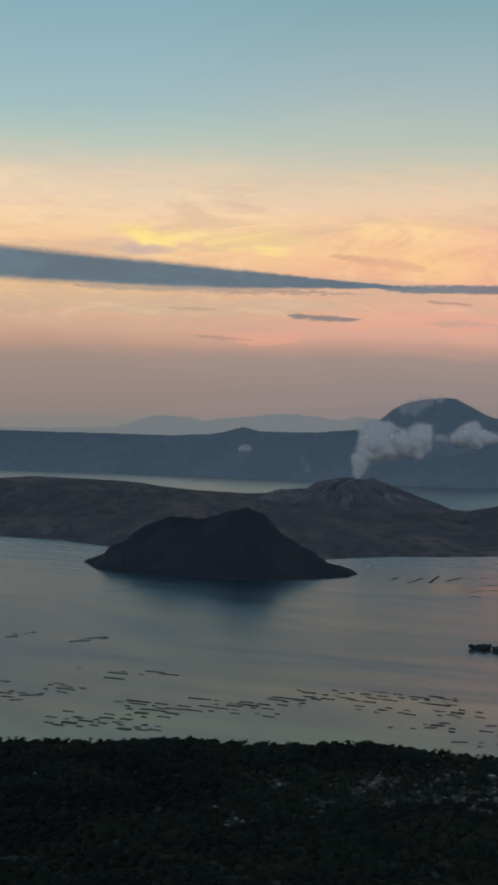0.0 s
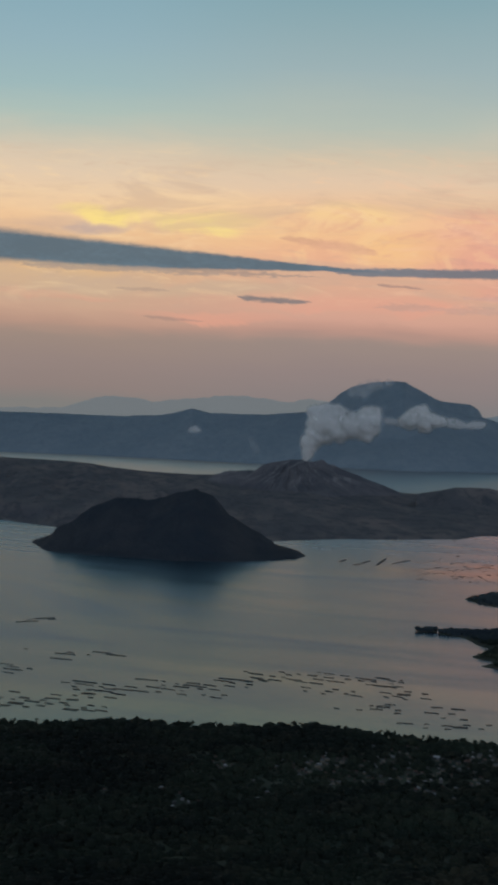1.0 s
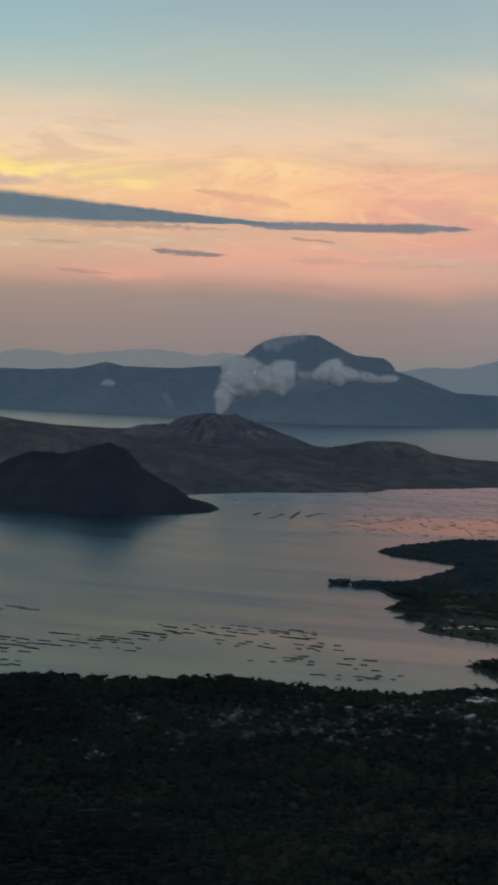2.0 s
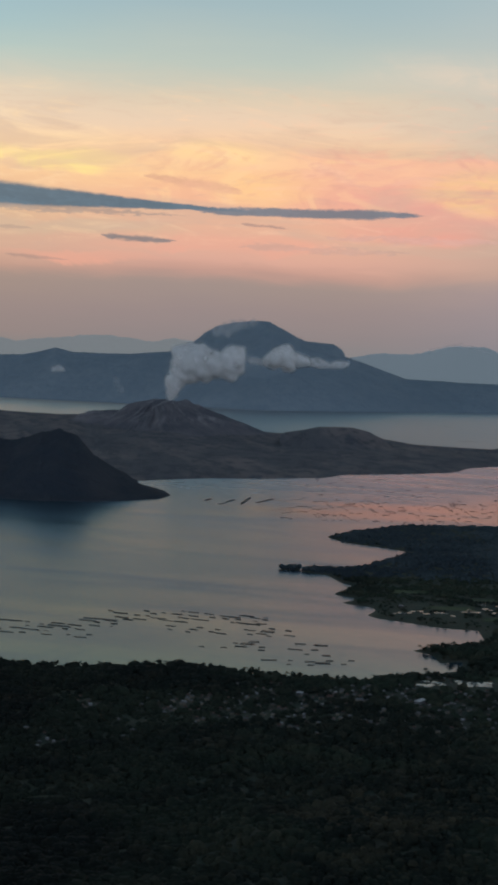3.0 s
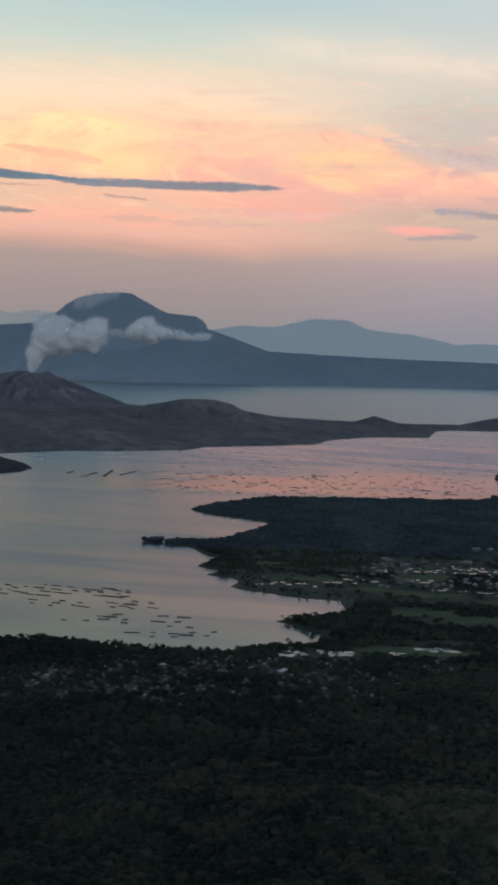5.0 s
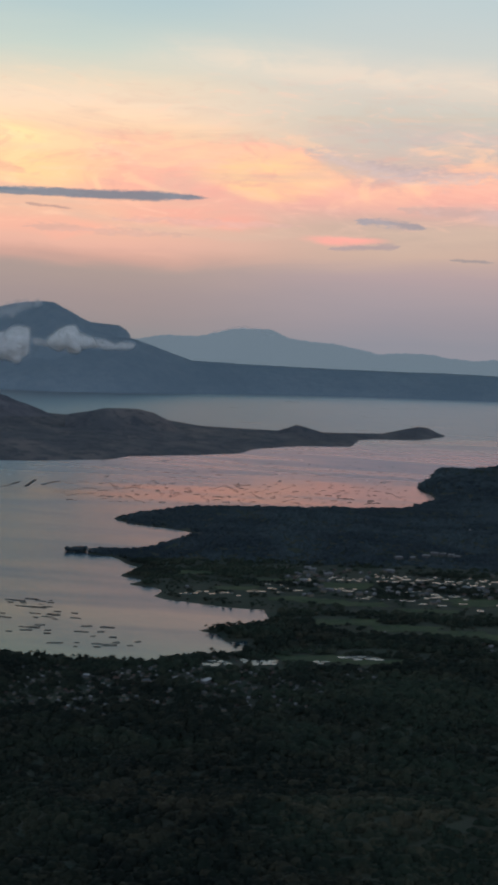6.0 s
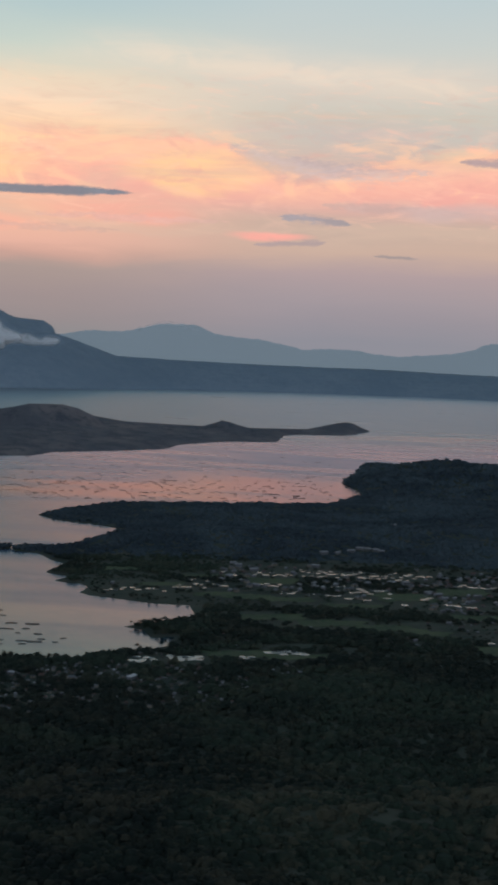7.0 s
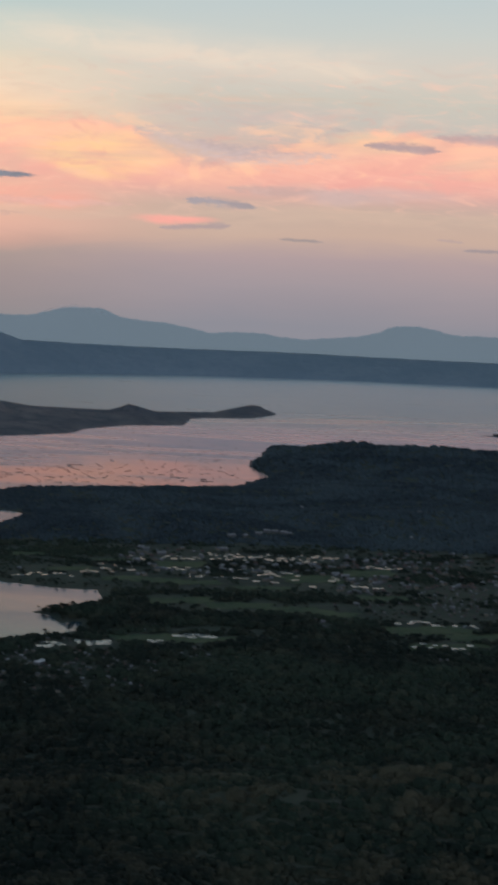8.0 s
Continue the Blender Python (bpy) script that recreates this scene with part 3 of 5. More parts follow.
def land_height(x, y):
    d = inside_by(x, y, SHORE) + fractal(x, y, 16, 3) * 1.1
    b_, r = polar(x, y)
    z = np.where(d > 0, 1.3 * (1 - np.exp(-d / 9.0)), np.maximum(d * 0.35, -4))
    inland = soft(d, 2, 45)
    # headlands
    hills = crest(x, y, [(dip(9.9, 6.5), 0.5, 25), (dip(11.5, 6.3), 2.4, 45), (dip(14, 6.3), 3.8, 55), (dip(17, 6.35), 5.2, 60), (dip(21, 6.2), 4.2, 70), (dip(27, 6.0), 6, 90), (dip(36, 6), 7, 100)])
    hills = np.maximum(hills, crest(x, y, [(dip(10.9, 7.72), 0.8, 20), (dip(11.5, 7.7), 2.2, 28), (dip(12.2, 7.66), 4.6, 36), (dip(13.2, 7.62), 6.2, 44), (dip(14.8, 7.6), 7.2, 52), (dip(17, 7.5), 8.6, 60), (dip(20, 7.35), 7.6, 62), (dip(22.4, 7.2), 6.6, 66), (dip(25, 7.1), 6.6, 70), (dip(30, 6.9), 7.4, 80)]))
    hills = np.maximum(hills, crest(x, y, [(dip(21.2, 4.95), 4, 40), (dip(22.0, 4.95), 13.0, 90), (dip(24.3, 4.95), 16.4, 140), (dip(26, 4.95), 16.4, 140), (dip(27.7, 4.95), 17.0, 150), (dip(30, 4.95), 13.6, 150), (dip(36, 4.95), 13, 160)]))
    z = z + hills * soft(d, 0, 18) * (1 + 0.16 * fractal(x, y, 40, 4)) + hills / 8.0 * soft(d, 6, 40) * (gullies(x, y, 46, 3) - 0.62) * 3.2
    # the lower slopes of the great escarpment, and its steep head under the eye
    slope = np.interp(r, [0, 1, 30, 100, 200, 300, 400, 480, 560], [117.0, 116.8, 99, 74, 38, 9.5, 5.5, 2.5, 0])
    slope = slope + 6.5 * soft(b_, -1, 8) * np.exp(-((r - 368 - 14 * fractal(x, y, 90, 2)) / 24) ** 2)
    z = z + slope * soft(d, 0, 60) * (1 + 0.30 * fractal(x, y, 60, 4) * soft(r, 150, 300)) + inland * soft(r, 10, 100) * (0.6 - 0.5 * soft(r, 500, 600)) * fractal(x, y, 30, 3)
    return z


near_land = sheet("ground_shore", np.concatenate([np.linspace(-60, -12, 24), np.linspace(-11.7, 34, 460), np.linspace(36, 80, 20), np.linspace(86, 300, 40)]),
                  np.concatenate([[-0.3, 0.5, 1, 2], np.linspace(4, 235, 22), np.linspace(238, 700, 166), np.linspace(704, 1200, 130), np.linspace(1206, 1700, 70)]), land_height, M_GROUND)
tagged(near_land, "dark wooded lakeshore plain below a steep ridge", "ground", kind="structure")


# ---- the cone in the lake ----
BM = [dip(*p) for p in ((-5.95, 4.92), (-5.4, 5.22), (-4.2, 5.33), (-2.8, 5.4), (-.8, 5.5), (1.3, 5.5), (2.6, 5.42), (3.8, 5.31), (4.1, 5.2), (3.8, 5.06), (3.0, 4.86), (2.6, 4.55), (1.2, 4.45), (-2.0, 4.4), (-4.8, 4.40), (-5.3, 4.66))]


def cone_height(x, y):
    d = inside_by(x, y, BM) + fractal(x, y, 14, 3) * 1.2
    z = np.where(d > 0, 2.2 * (1 - np.exp(-d / 3.0)) + 0.07 * np.minimum(d, 40), np.maximum(d * 0.5, -4))
    pk = squeezed(x, y, [(b_, r, level(r, el) - low, w) for b_, el, r, low, w in (
        (-5.3, -4.50, 1350, 4, 16), (-4.5, -4.08, 1360, 5, 24), (-3.7, -3.55, 1370, 5, 32), (-2.85, -3.27, 1370, 5, 40), (-1.5, -3.22, 1360, 5, 44), (-.6, -3.0, 1345, 5, 46), (-.05, -2.84, 1340, 5, 46),
        (.62, -3.2, 1340, 5, 42), (1.27, -3.74, 1340, 6, 32), (2.1, -4.24, 1340, 6, 24), (2.75, -4.75, 1345, 5, 14), (3.3, -4.92, 1345, 3, 10), (4.0, -5.1, 1340, 2, 8))], 1345, 0.5)
    z = z + pk * soft(d, 0, 16) * (1 + 0.16 * (gullies(x, y, 34) - 0.62)) + soft(d, 2, 20) * fractal(x, y, 12, 3) * 0.5
    return z


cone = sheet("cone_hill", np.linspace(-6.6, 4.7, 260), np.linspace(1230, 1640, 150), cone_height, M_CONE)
tagged(cone, "dark scrub-covered cone standing out into the lake", "hill")

# ---- the volcano island ----
ISLE = [dip(*p) for p in ((-16, 4.0), (-9, 4.02), (-6.9, 4.15), (-5.1, 4.37), (-2, 4.6), (1, 4.72), (2.9, 4.70), (4.2, 4.61), (5.4, 4.54), (7.4, 4.5), (9.5, 4.42), (10.4, 4.27), (12.9, 4.15), (14.3, 4.06), (15.1, 3.85), (16.5, 3.71),
                          (18.4, 3.66), (18.75, 3.42), (19.1, 3.37), (20.8, 3.34), (21.3, 3.28), (21.42, 3.21), (21.0, 3.14), (18, 3.20), (16, 3.20), (13, 3.12), (11.5, 2.9), (10, 2.78), (8, 2.85), (6, 2.7), (2, 2.52), (-1, 2.45), (-5, 2.2), (-14, 2.1))]


ISLE_FRONT = ((-16, -9, -6.9, -5.1, -2, 1, 2.9, 5.4, 7.4, 9.5, 10.4, 12.9, 14.3, 15.1, 16.5, 18.4, 18.9, 20.8, 21.5, 22), (4.0, 4.02, 4.15, 4.37, 4.6, 4.72, 4.70, 4.54, 4.5, 4.42, 4.27, 4.15, 4.06, 3.85, 3.71, 3.66, 3.40, 3.34, 3.26, 3.2))
ISLE_TOP = ((-16, -9, -7.7, -6.3, -4.9, -3.9, -3.1, -1.8, -.2, .8, 2.2, 4, 6.4, 8, 9.5, 11.2, 12, 13.6, 15.7, 18.5, 20.4, 21.2, 21.6), (-1.95, -1.91, -1.83, -1.90, -1.94, -2.02, -2.16, -2.30, -2.40, -2.38, -2.40, -2.48, -2.72, -2.90, -2.90, -3.00, -3.12, -3.22, -3.30, -3.32, -3.20, -3.10, -3.25))


def isle_height(x, y):
    d = inside_by(x, y, ISLE) + fractal(x, y, 50, 3) * 2.5
    z = np.where(d > 0, 1.6 * (1 - np.exp(-d / 4.0)) + 7 * (1 - np.exp(-d / 160.0)), np.maximum(d * 0.4, -4))
    b_, r = polar(x, y)
    front = EYE / np.tan(np.radians(np.interp(b_, *ISLE_FRONT)))
    back_ = np.interp(b_, (-16, 2, 8, 13, 22), (2450, 2450, 2300, 2080, 2150))
    crown = np.maximum(EYE + back_ * np.tan(np.radians(np.interp(b_, *ISLE_TOP))) - 1.6, 2)
    s = np.clip((r - front) / (back_ - front), 0, 1)
    fall = 1 - 0.6 * soft(r, back_ - 20, back_ + 350)
    relief = fractal(x, y * 0.25, 70, 5) * 5.0 + (gullies(x, y * 0.16, 42) - 0.62) * 13.0
    z = np.where(d > 0, 1.6 * (1 - np.exp(-d / 4.0)), np.maximum(d * 0.4, -4))
    return z + soft(d, 0, 60) * (crown * (0.25 * soft(s, 0, 0.12) + 0.75 * s ** 1.15) * fall + relief * np.sin(np.pi * np.clip(s, 0, 0.97)) * np.minimum(crown / 28, 1) ** 1.4) + soft(d, 0, 60) * (fractal(x, y, 30, 3) * 0.4 + (gullies(x, y * 0.2, 17, 3) - 0.62) * 3.0 * soft(s, 0.1, 0.35) * (1 - soft(s, 0.7, 0.95)) * np.minimum(crown / 20, 1))


def knoll(chain, carve, size):
    """The height of a hill on the island, cut by ravines that run down it."""
    links = [(b_, r, level(r, el), w) for b_, el, r, w in chain]
    heart = links[len(links) // 2]

    def height(x, y):
        top = squeezed(x, y, links, heart[1], 0.34)
        mid = at(heart[0], heart[1])
        ox, oy = x - mid[0], y - mid[1]
        around, off = np.arctan2(oy, ox), np.hypot(ox, oy)
        cut = gullies(around * 20.0 + fractal(x, y, 60, 2) * 0.8, off * 0.02, size, 3) - 0.62
        return np.where(top > 0.5, top * (1 + 0.05 * (gullies(x, y, 60) - 0.62)) + soft(top, 1, 14) * soft(off, 8, 60) * cut * carve + fractal(x, y, 20, 3) * 0.25, -9.0)
    return height


isle = tagged(new("volcano_island"), "low brown volcano island with an eroded ash cone", "island")
for nm, span, ranges, height, label in (
        ("lowland", (-14, 22, 620), np.concatenate([np.linspace(1430, 2300, 240), np.linspace(2305, 3200, 90)]), isle_height, ""),
        ("crater_cone", (-0.2, 8.2, 340), np.linspace(2060, 2520, 150), knoll(((.25, -2.62, 2320, 18), (.75, -2.36, 2320, 32), (1.2, -2.20, 2320, 42), (1.6, -2.20, 2320, 44), (2.1, -2.18, 2320, 46), (2.5, -1.95, 2300, 60), (2.9, -1.83, 2290, 66), (3.4, -1.72, 2280, 72), (3.75, -1.70, 2280, 74), (4.1, -1.77, 2280, 74), (4.5, -1.72, 2280, 74), (4.95, -1.94, 2290, 68), (5.75, -2.17, 2290, 58), (6.4, -2.42, 2290, 44), (7.1, -2.68, 2290, 28)), 13.0, 2.2), "eroded grey ash cone with ravines"),
        ("ridge", (8, 12.4, 120), np.linspace(1960, 2200, 60), knoll(((8.2, -2.78, 2080, 24), (8.8, -2.70, 2080, 34), (9.4, -2.55, 2080, 44), (10.6, -2.54, 2080, 44), (11.15, -2.66, 2080, 38), (11.7, -2.9, 2080, 22)), 2.0, 4.0), ""),
        ("knoll", (15.4, 17.6, 80), np.linspace(1960, 2120, 50), knoll(((15.5, -3.24, 2040, 10), (16.1, -3.06, 2040, 20), (16.42, -2.93, 2040, 26), (16.8, -3.03, 2040, 22), (17.5, -3.22, 2040, 12)), 1.0, 4.0), ""),
        ("headland", (19.4, 21.8, 80), np.linspace(2120, 2250, 40), knoll(((19.9, -3.06, 2180, 14), (20.4, -2.93, 2180, 20), (20.85, -2.84, 2180, 24), (21.15, -2.87, 2180, 22), (21.38, -2.98, 2180, 16)), 1.0, 4.0), "")):
    ob = sheet(nm, np.linspace(*span), ranges, height, M_ASH if nm == "crater_cone" else M_ISLAND)
    ob.parent = isle
    if label:
        tagged(ob, label)

# ---- the far wall of the caldera with its great dome ----
SHORE_FAR = ((-16, -9, -4, -.8, 7.4, 10.5, 14.6, 18.7, 24, 29.7, 38), (1.62, 1.65, 1.74, 1.83, 2.02, 1.99, 1.89, 1.85, 1.84, 1.91, 1.95))
RIM_TOP = ((-16, -9, -6, -2.9, -1.5, -.85, -.24, .4, 2.4, 4.1, 6, 8, 10.3, 11.3, 11.9, 12.5, 15.6, 19.2, 21.9, 26, 29.7, 38),
           (-.2, -.21, -.25, -.3, -.24, -.12, .05, -.1, -.11, .04, .1, .1, 0.0, -.32, -.55, -.77, -.88, -.94, -.94, -1.04, -1.1, -1.2))
DOME_TOP = ((3.6, 4.1, 4.6, 4.92, 5.16, 5.6, 6.25, 6.7, 7.05, 7.48, 7.78, 8.23, 8.55, 8.82, 9.4, 9.85, 10.1, 10.3, 10.6), (-.3, .04, .3, .54, .76, 1.0, 1.16, 1.2, 1.24, 1.22, 1.05, .83, .65, .54, .49, .45, .30, .06, -.3))


def rim_height(x, y):
    b_, r = polar(x, y)
    rs = EYE / np.tan(np.radians(np.interp(b_, *SHORE_FAR)))
    d = r - rs + fractal(x, y, 60, 3) * 4
    wide = 260 - 80 * soft(b_, 10, 16)
    crown = EYE + (rs + wide) * np.tan(np.radians(np.interp(b_, *RIM_TOP)))
    s = np.clip(d / wide, 0, 1)
    z = np.where(d > 0, crown * s ** 0.75 * (1 + 0.10 * (gullies(x, y, 150) - 0.62) * np.sin(np.pi * s)), np.maximum(d * 0.3, -4))
    return z - soft(d, 420, 800) * 40 + soft(d, 20, 200) * fractal(x, y, 40, 3) * 0.8


def dome_height(x, y):
    b_, r = polar(x, y)
    rs = EYE / np.tan(np.radians(np.interp(b_, *SHORE_FAR)))
    d = r - rs + fractal(x, y, 60, 3) * 4
    tip = EYE + (rs + 330) * np.tan(np.radians(np.interp(b_, *DOME_TOP)))
    s = np.clip((d - 60) / 270, 0, 1)
    k = soft(b_, 3.4, 4.2) * (1 - soft(b_, 10.2, 10.8))
    z = tip * k * s ** 0.7 * (1 + 0.14 * (gullies(x, y, 130) - 0.62) * np.sin(np.pi * s))
    return np.where(z > 5, z - soft(d, 420, 800) * 40 + soft(s, 0.2, 0.6) * fractal(x, y, 40, 3) * 0.8, -9.0)


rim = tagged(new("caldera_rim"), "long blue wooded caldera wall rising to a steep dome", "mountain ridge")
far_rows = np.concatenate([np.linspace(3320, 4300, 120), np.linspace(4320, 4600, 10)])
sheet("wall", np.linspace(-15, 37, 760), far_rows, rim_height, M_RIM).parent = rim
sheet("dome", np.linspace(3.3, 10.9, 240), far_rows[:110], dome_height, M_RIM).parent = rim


def far_range(name, tops, mat, label):
    def height(x, y):
        b_, r = polar(x, y)
        top = EYE + 4750 * np.tan(np.radians(np.interp(b_, *tops)))
        ends = soft(b_, tops[0][0], tops[0][0] + 1.5) * (1 - soft(b_, tops[0][-1] - 1.5, tops[0][-1]))
        s = np.clip((r - 4600) / 150, 0, 1)
        return top * ends * s ** 0.6 * (1 - 0.3 * soft(r, 4760, 4880)) + (fractal(x, y, 90, 5) * 3.2 + fractal(x, y, 16, 3) * 1.8) * s
    ob = sheet(name, np.linspace(tops[0][0], tops[0][-1], 420), np.linspace(4600, 4880, 24), height, mat, least=-9)
    return tagged(ob, label, "mountain range", kind="structure")


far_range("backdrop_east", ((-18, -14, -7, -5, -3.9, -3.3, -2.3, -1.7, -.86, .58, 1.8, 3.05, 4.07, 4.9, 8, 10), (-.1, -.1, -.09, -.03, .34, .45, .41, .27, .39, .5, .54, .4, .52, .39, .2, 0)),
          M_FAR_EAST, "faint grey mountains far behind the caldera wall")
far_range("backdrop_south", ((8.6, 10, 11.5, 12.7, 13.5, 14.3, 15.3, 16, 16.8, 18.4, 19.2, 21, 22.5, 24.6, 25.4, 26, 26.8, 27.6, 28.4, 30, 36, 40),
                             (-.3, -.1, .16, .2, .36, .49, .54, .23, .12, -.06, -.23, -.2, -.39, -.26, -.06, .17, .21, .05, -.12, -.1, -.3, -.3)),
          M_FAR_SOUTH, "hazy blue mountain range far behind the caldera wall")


# ---- steam from the crater ----
def ball(level_):
    bm = bmesh.new()
    bmesh.ops.create_icosphere(bm, subdivisions=level_, radius=1.0)
    bm.verts.ensure_lookup_table()
    v = np.array([p.co[:] for p in bm.verts])
    f = np.array([[p.index for p in q.verts] for q in bm.faces])
    bm.free()
    return v, f


BALL1, BALL2 = ball(1), ball(2)


def bonnet(upper, lower):
    """The upper part of a round crown, open below: a tip and two rings."""
    rings = [(0.0, 1.0, 1), (0.66, 0.74, upper), (1.0, -0.12, lower)]
    v = [(q * math.cos(6.2832 * (i + 0.5 * (q == 1.0)) / n), q * math.sin(6.2832 * (i + 0.5 * (q == 1.0)) / n), z) for q, z, n in rings for i in range(n)]
    f = [(0, 1 + i, 1 + (i + 1) % upper) for i in range(upper)]
    i = j = 0
    while i < upper or j < lower:
        a, b_ = 1 + i % upper, 1 + upper + j % lower
        if j >= lower or (i < upper and (i + 1) * lower <= (j + 0.5) * upper):
            f.append((a, b_, 1 + (i + 1) % upper))
            i += 1
        else:
            f.append((a, b_, 1 + upper + (j + 1) % lower))
            j += 1
    return np.array(v), np.array(f)


BONNET, SMALL_BONNET = bonnet(6, 9), bonnet(4, 6)


def scattered(name, lumps, base, mat, lumpiness=0.0, squash=1.0, seed=0, smooth_faces=True):
    """Many balls of given centre and radius, each lumpy in its own way, as one mesh."""
    g = np.random.default_rng(seed)
    v0, f0 = base
    n, m = len(lumps), len(v0)
    lumps = np.asarray(lumps, float)
    k = 1 + lumpiness * (g.random((n, m, 1)) - 0.5) * 2
    turn = g.random(n) * 2 * np.pi
    c, s = np.cos(turn)[:, None], np.sin(turn)[:, None]
    v = v0[None] * k
    v = np.stack([v[..., 0] * c - v[..., 1] * s, v[..., 0] * s + v[..., 1] * c, v[..., 2] * squash], -1)
    v = v * lumps[:, None, 3:4] + lumps[:, None, :3]
    f = f0[None] + (np.arange(n) * m)[:, None, None]
    return mesh_of(name, v.reshape(-1, 3), f.reshape(-1, 3), mat, smooth_faces)


def cloud(name, spots, label, r, seed, shells=((0.0, None), (0.04, 0), (0.08, 1), (0.13, 2))):
    """A billow of steam: (bearing, angle above level, radius in degrees) spots, fused into a thick heart with thinner and thinner skins set off from it."""
    unit = r * math.pi / 180
    root = tagged(new(name), label, "steam cloud")
    g = np.random.default_rng(seed)
    lumps = []
    for b_, el, rad in spots:
        c, R = at(b_, r, level(r, el)), rad * unit * 1.06
        lumps.append((*c, R * 0.84))
        for i in range(16):
            w = g.normal(size=3)
            w /= np.linalg.norm(w)
            far, q = (0.56, g.uniform(0.34, 0.52)) if i < 8 else (0.74, g.uniform(0.20, 0.32))
            lumps.append((c[0] + w[0] * R * far, c[1] + w[1] * R * far * 0.8, c[2] + w[2] * R * far, q * R + 0.02 * unit))
    for off_, thin in shells:
        nm = "billow" if thin is None else ("fringe", "haze", "mist")[thin]
        ob = new(nm, scattered(nm, lumps, BALL2, M_STEAM if thin is None else (M_WISP, M_VEIL, M_BREATH)[thin], 0.04, 0.95, seed))
        fused = ob.modifiers.new("fused", "REMESH")
        fused.mode, fused.voxel_size, fused.use_smooth_shade = "VOXEL", 0.030 * unit, True
        eased = ob.modifiers.new("eased", "SMOOTH")
        eased.factor, eased.iterations = 0.7, 18
        grown = ob.modifiers.new("grown", "DISPLACE")
        grown.strength, grown.mid_level = off_ * unit, 0.0
        ob.parent = root
    return root


THIN = ((0.0, 0), (0.06, 1))
FAINT = ((-0.02, 1), (0.03, 1), (0.08, 2))
cloud("steam_plume", [(3.98, -1.62, .10), (4.02, -1.46, .16), (4.08, -1.26, .24), (4.10, -1.02, .32), (4.34, -.80, .40), (4.22, -.36, .24), (4.32, -.02, .34), (4.68, -.36, .66), (4.62, -.02, .36), (5.04, -.14, .44), (5.10, -.62, .38), (5.60, -.44, .52), (6.12, -.30, .52), (6.22, -.08, .44), (6.12, -.62, .34)],
      "white steam plume rising from the crater and drifting off", 2420, 3)
cloud("steam_cloud", [(7.54, -.22, .20), (7.80, -.12, .36), (8.04, -.02, .38), (8.20, -.22, .32), (8.50, -.16, .24), (8.80, -.20, .16)], "white drifting steam puff before the wooded dome", 2500, 4, ((0.0, None), (0.05, 0), (0.11, 1)))
cloud("steam_wisp", [(8.98, -.22, .14), (9.12, -.22, .17), (9.28, -.24, .18), (9.45, -.28, .15), (9.62, -.30, .11), (9.84, -.30, .12), (10.02, -.29, .15), (10.20, -.27, .13), (10.32, -.24, .09)], "thin wisp of steam trailing off the drifting puff", 2520, 5, THIN)
cloud("steam_wisp", [(6.85, -.20, .10), (7.0, -.24, .12), (7.18, -.26, .12), (7.32, -.24, .12)], "faint wisp of steam between plume and puff", 2520, 7, FAINT)
cloud("small_cloud", [(-.28, -.74, .08), (-.14, -.69, .11), (.02, -.72, .08)], "small pale puff of vapour before the caldera wall", 3300, 6, FAINT)
cloud("small_cloud", [(1.94, -1.00, .10), (2.02, -1.16, .14), (2.10, -1.32, .15), (2.16, -1.48, .12)], "faint trail of vapour rising from the island", 2600, 10, ((0.0, 2),))
cloud("cap_cloud", [(5.6, .80, .16), (5.9, .92, .2), (6.2, 1.0, .2), (6.5, 1.1, .16), (6.0, .75, .12), (6.9, 1.15, .12)], "thin cap of cloud on the wooded dome", 3480, 8, ((-0.02, 2), (0.03, 2), (0.08, 2)))
cloud("cap_cloud", [(13.3 + 0.19 * i, 0.27 + .25 * math.sin(0.26 * i + 0.15), .12) for i in range(12)], "thin cap of cloud on the far blue range", 4540, 9, ((-0.03, 2),))


# ---- the lakeshore: fields, ponds, houses, trees ----
M_BANK = plain("pond_bank", (0.045, 0.05, 0.035), 0.9)
M_POND, b = material("pond_water")
p = place_of()
put(mixed(noisy(p, 0.3, 3.0), (0.08, 0.09, 0.086, 1), (0.15, 0.15, 0.14, 1)), b.inputs["Base Color"])
put(0.06 + noisy(p, 0.08, 3.0) * 0.22, b.inputs["Roughness"])
b.inputs["IOR"].default_value = 1.33
M_BARK = plain("bark", (0.05, 0.04, 0.03), 0.95)
M_WALLS = [plain("whitewash", (0.15, 0.145, 0.145), 0.9, 0.6), plain("bare_block", (0.12, 0.115, 0.11), 0.95, 0.4), plain("cream_paint", (0.20, 0.17, 0.13), 0.85, 0.4)]
M_ROOFS = [plain("zinc_sheet", (0.20, 0.20, 0.20), 0.45, 0.9), plain("rusted_sheet", (0.13, 0.08, 0.065), 0.8, 0.35), plain("grey_sheet", (0.12, 0.125, 0.13), 0.6, 0.5), plain("white_sheet", (0.32, 0.31, 0.30), 0.5, 0.7)]
M_BAMBOO = plain("wet_bamboo", (0.032, 0.027, 0.026), 0.8, 0.3)
M_CANE = plain("dry_bamboo", (0.15, 0.105, 0.095), 0.8, 0.4)
M_DRUM = plain("float_drum", (0.06, 0.075, 0.09), 0.5, 0.3)
M_NET = plain("net", (0.05, 0.055, 0.055), 0.95, 0.2)
M_THATCH = plain("thatch", (0.10, 0.08, 0.06), 0.95, 0.3)


def heights(pts):
    q = np.asarray(pts, float)
    return land_height(q[:, 0], q[:, 1])


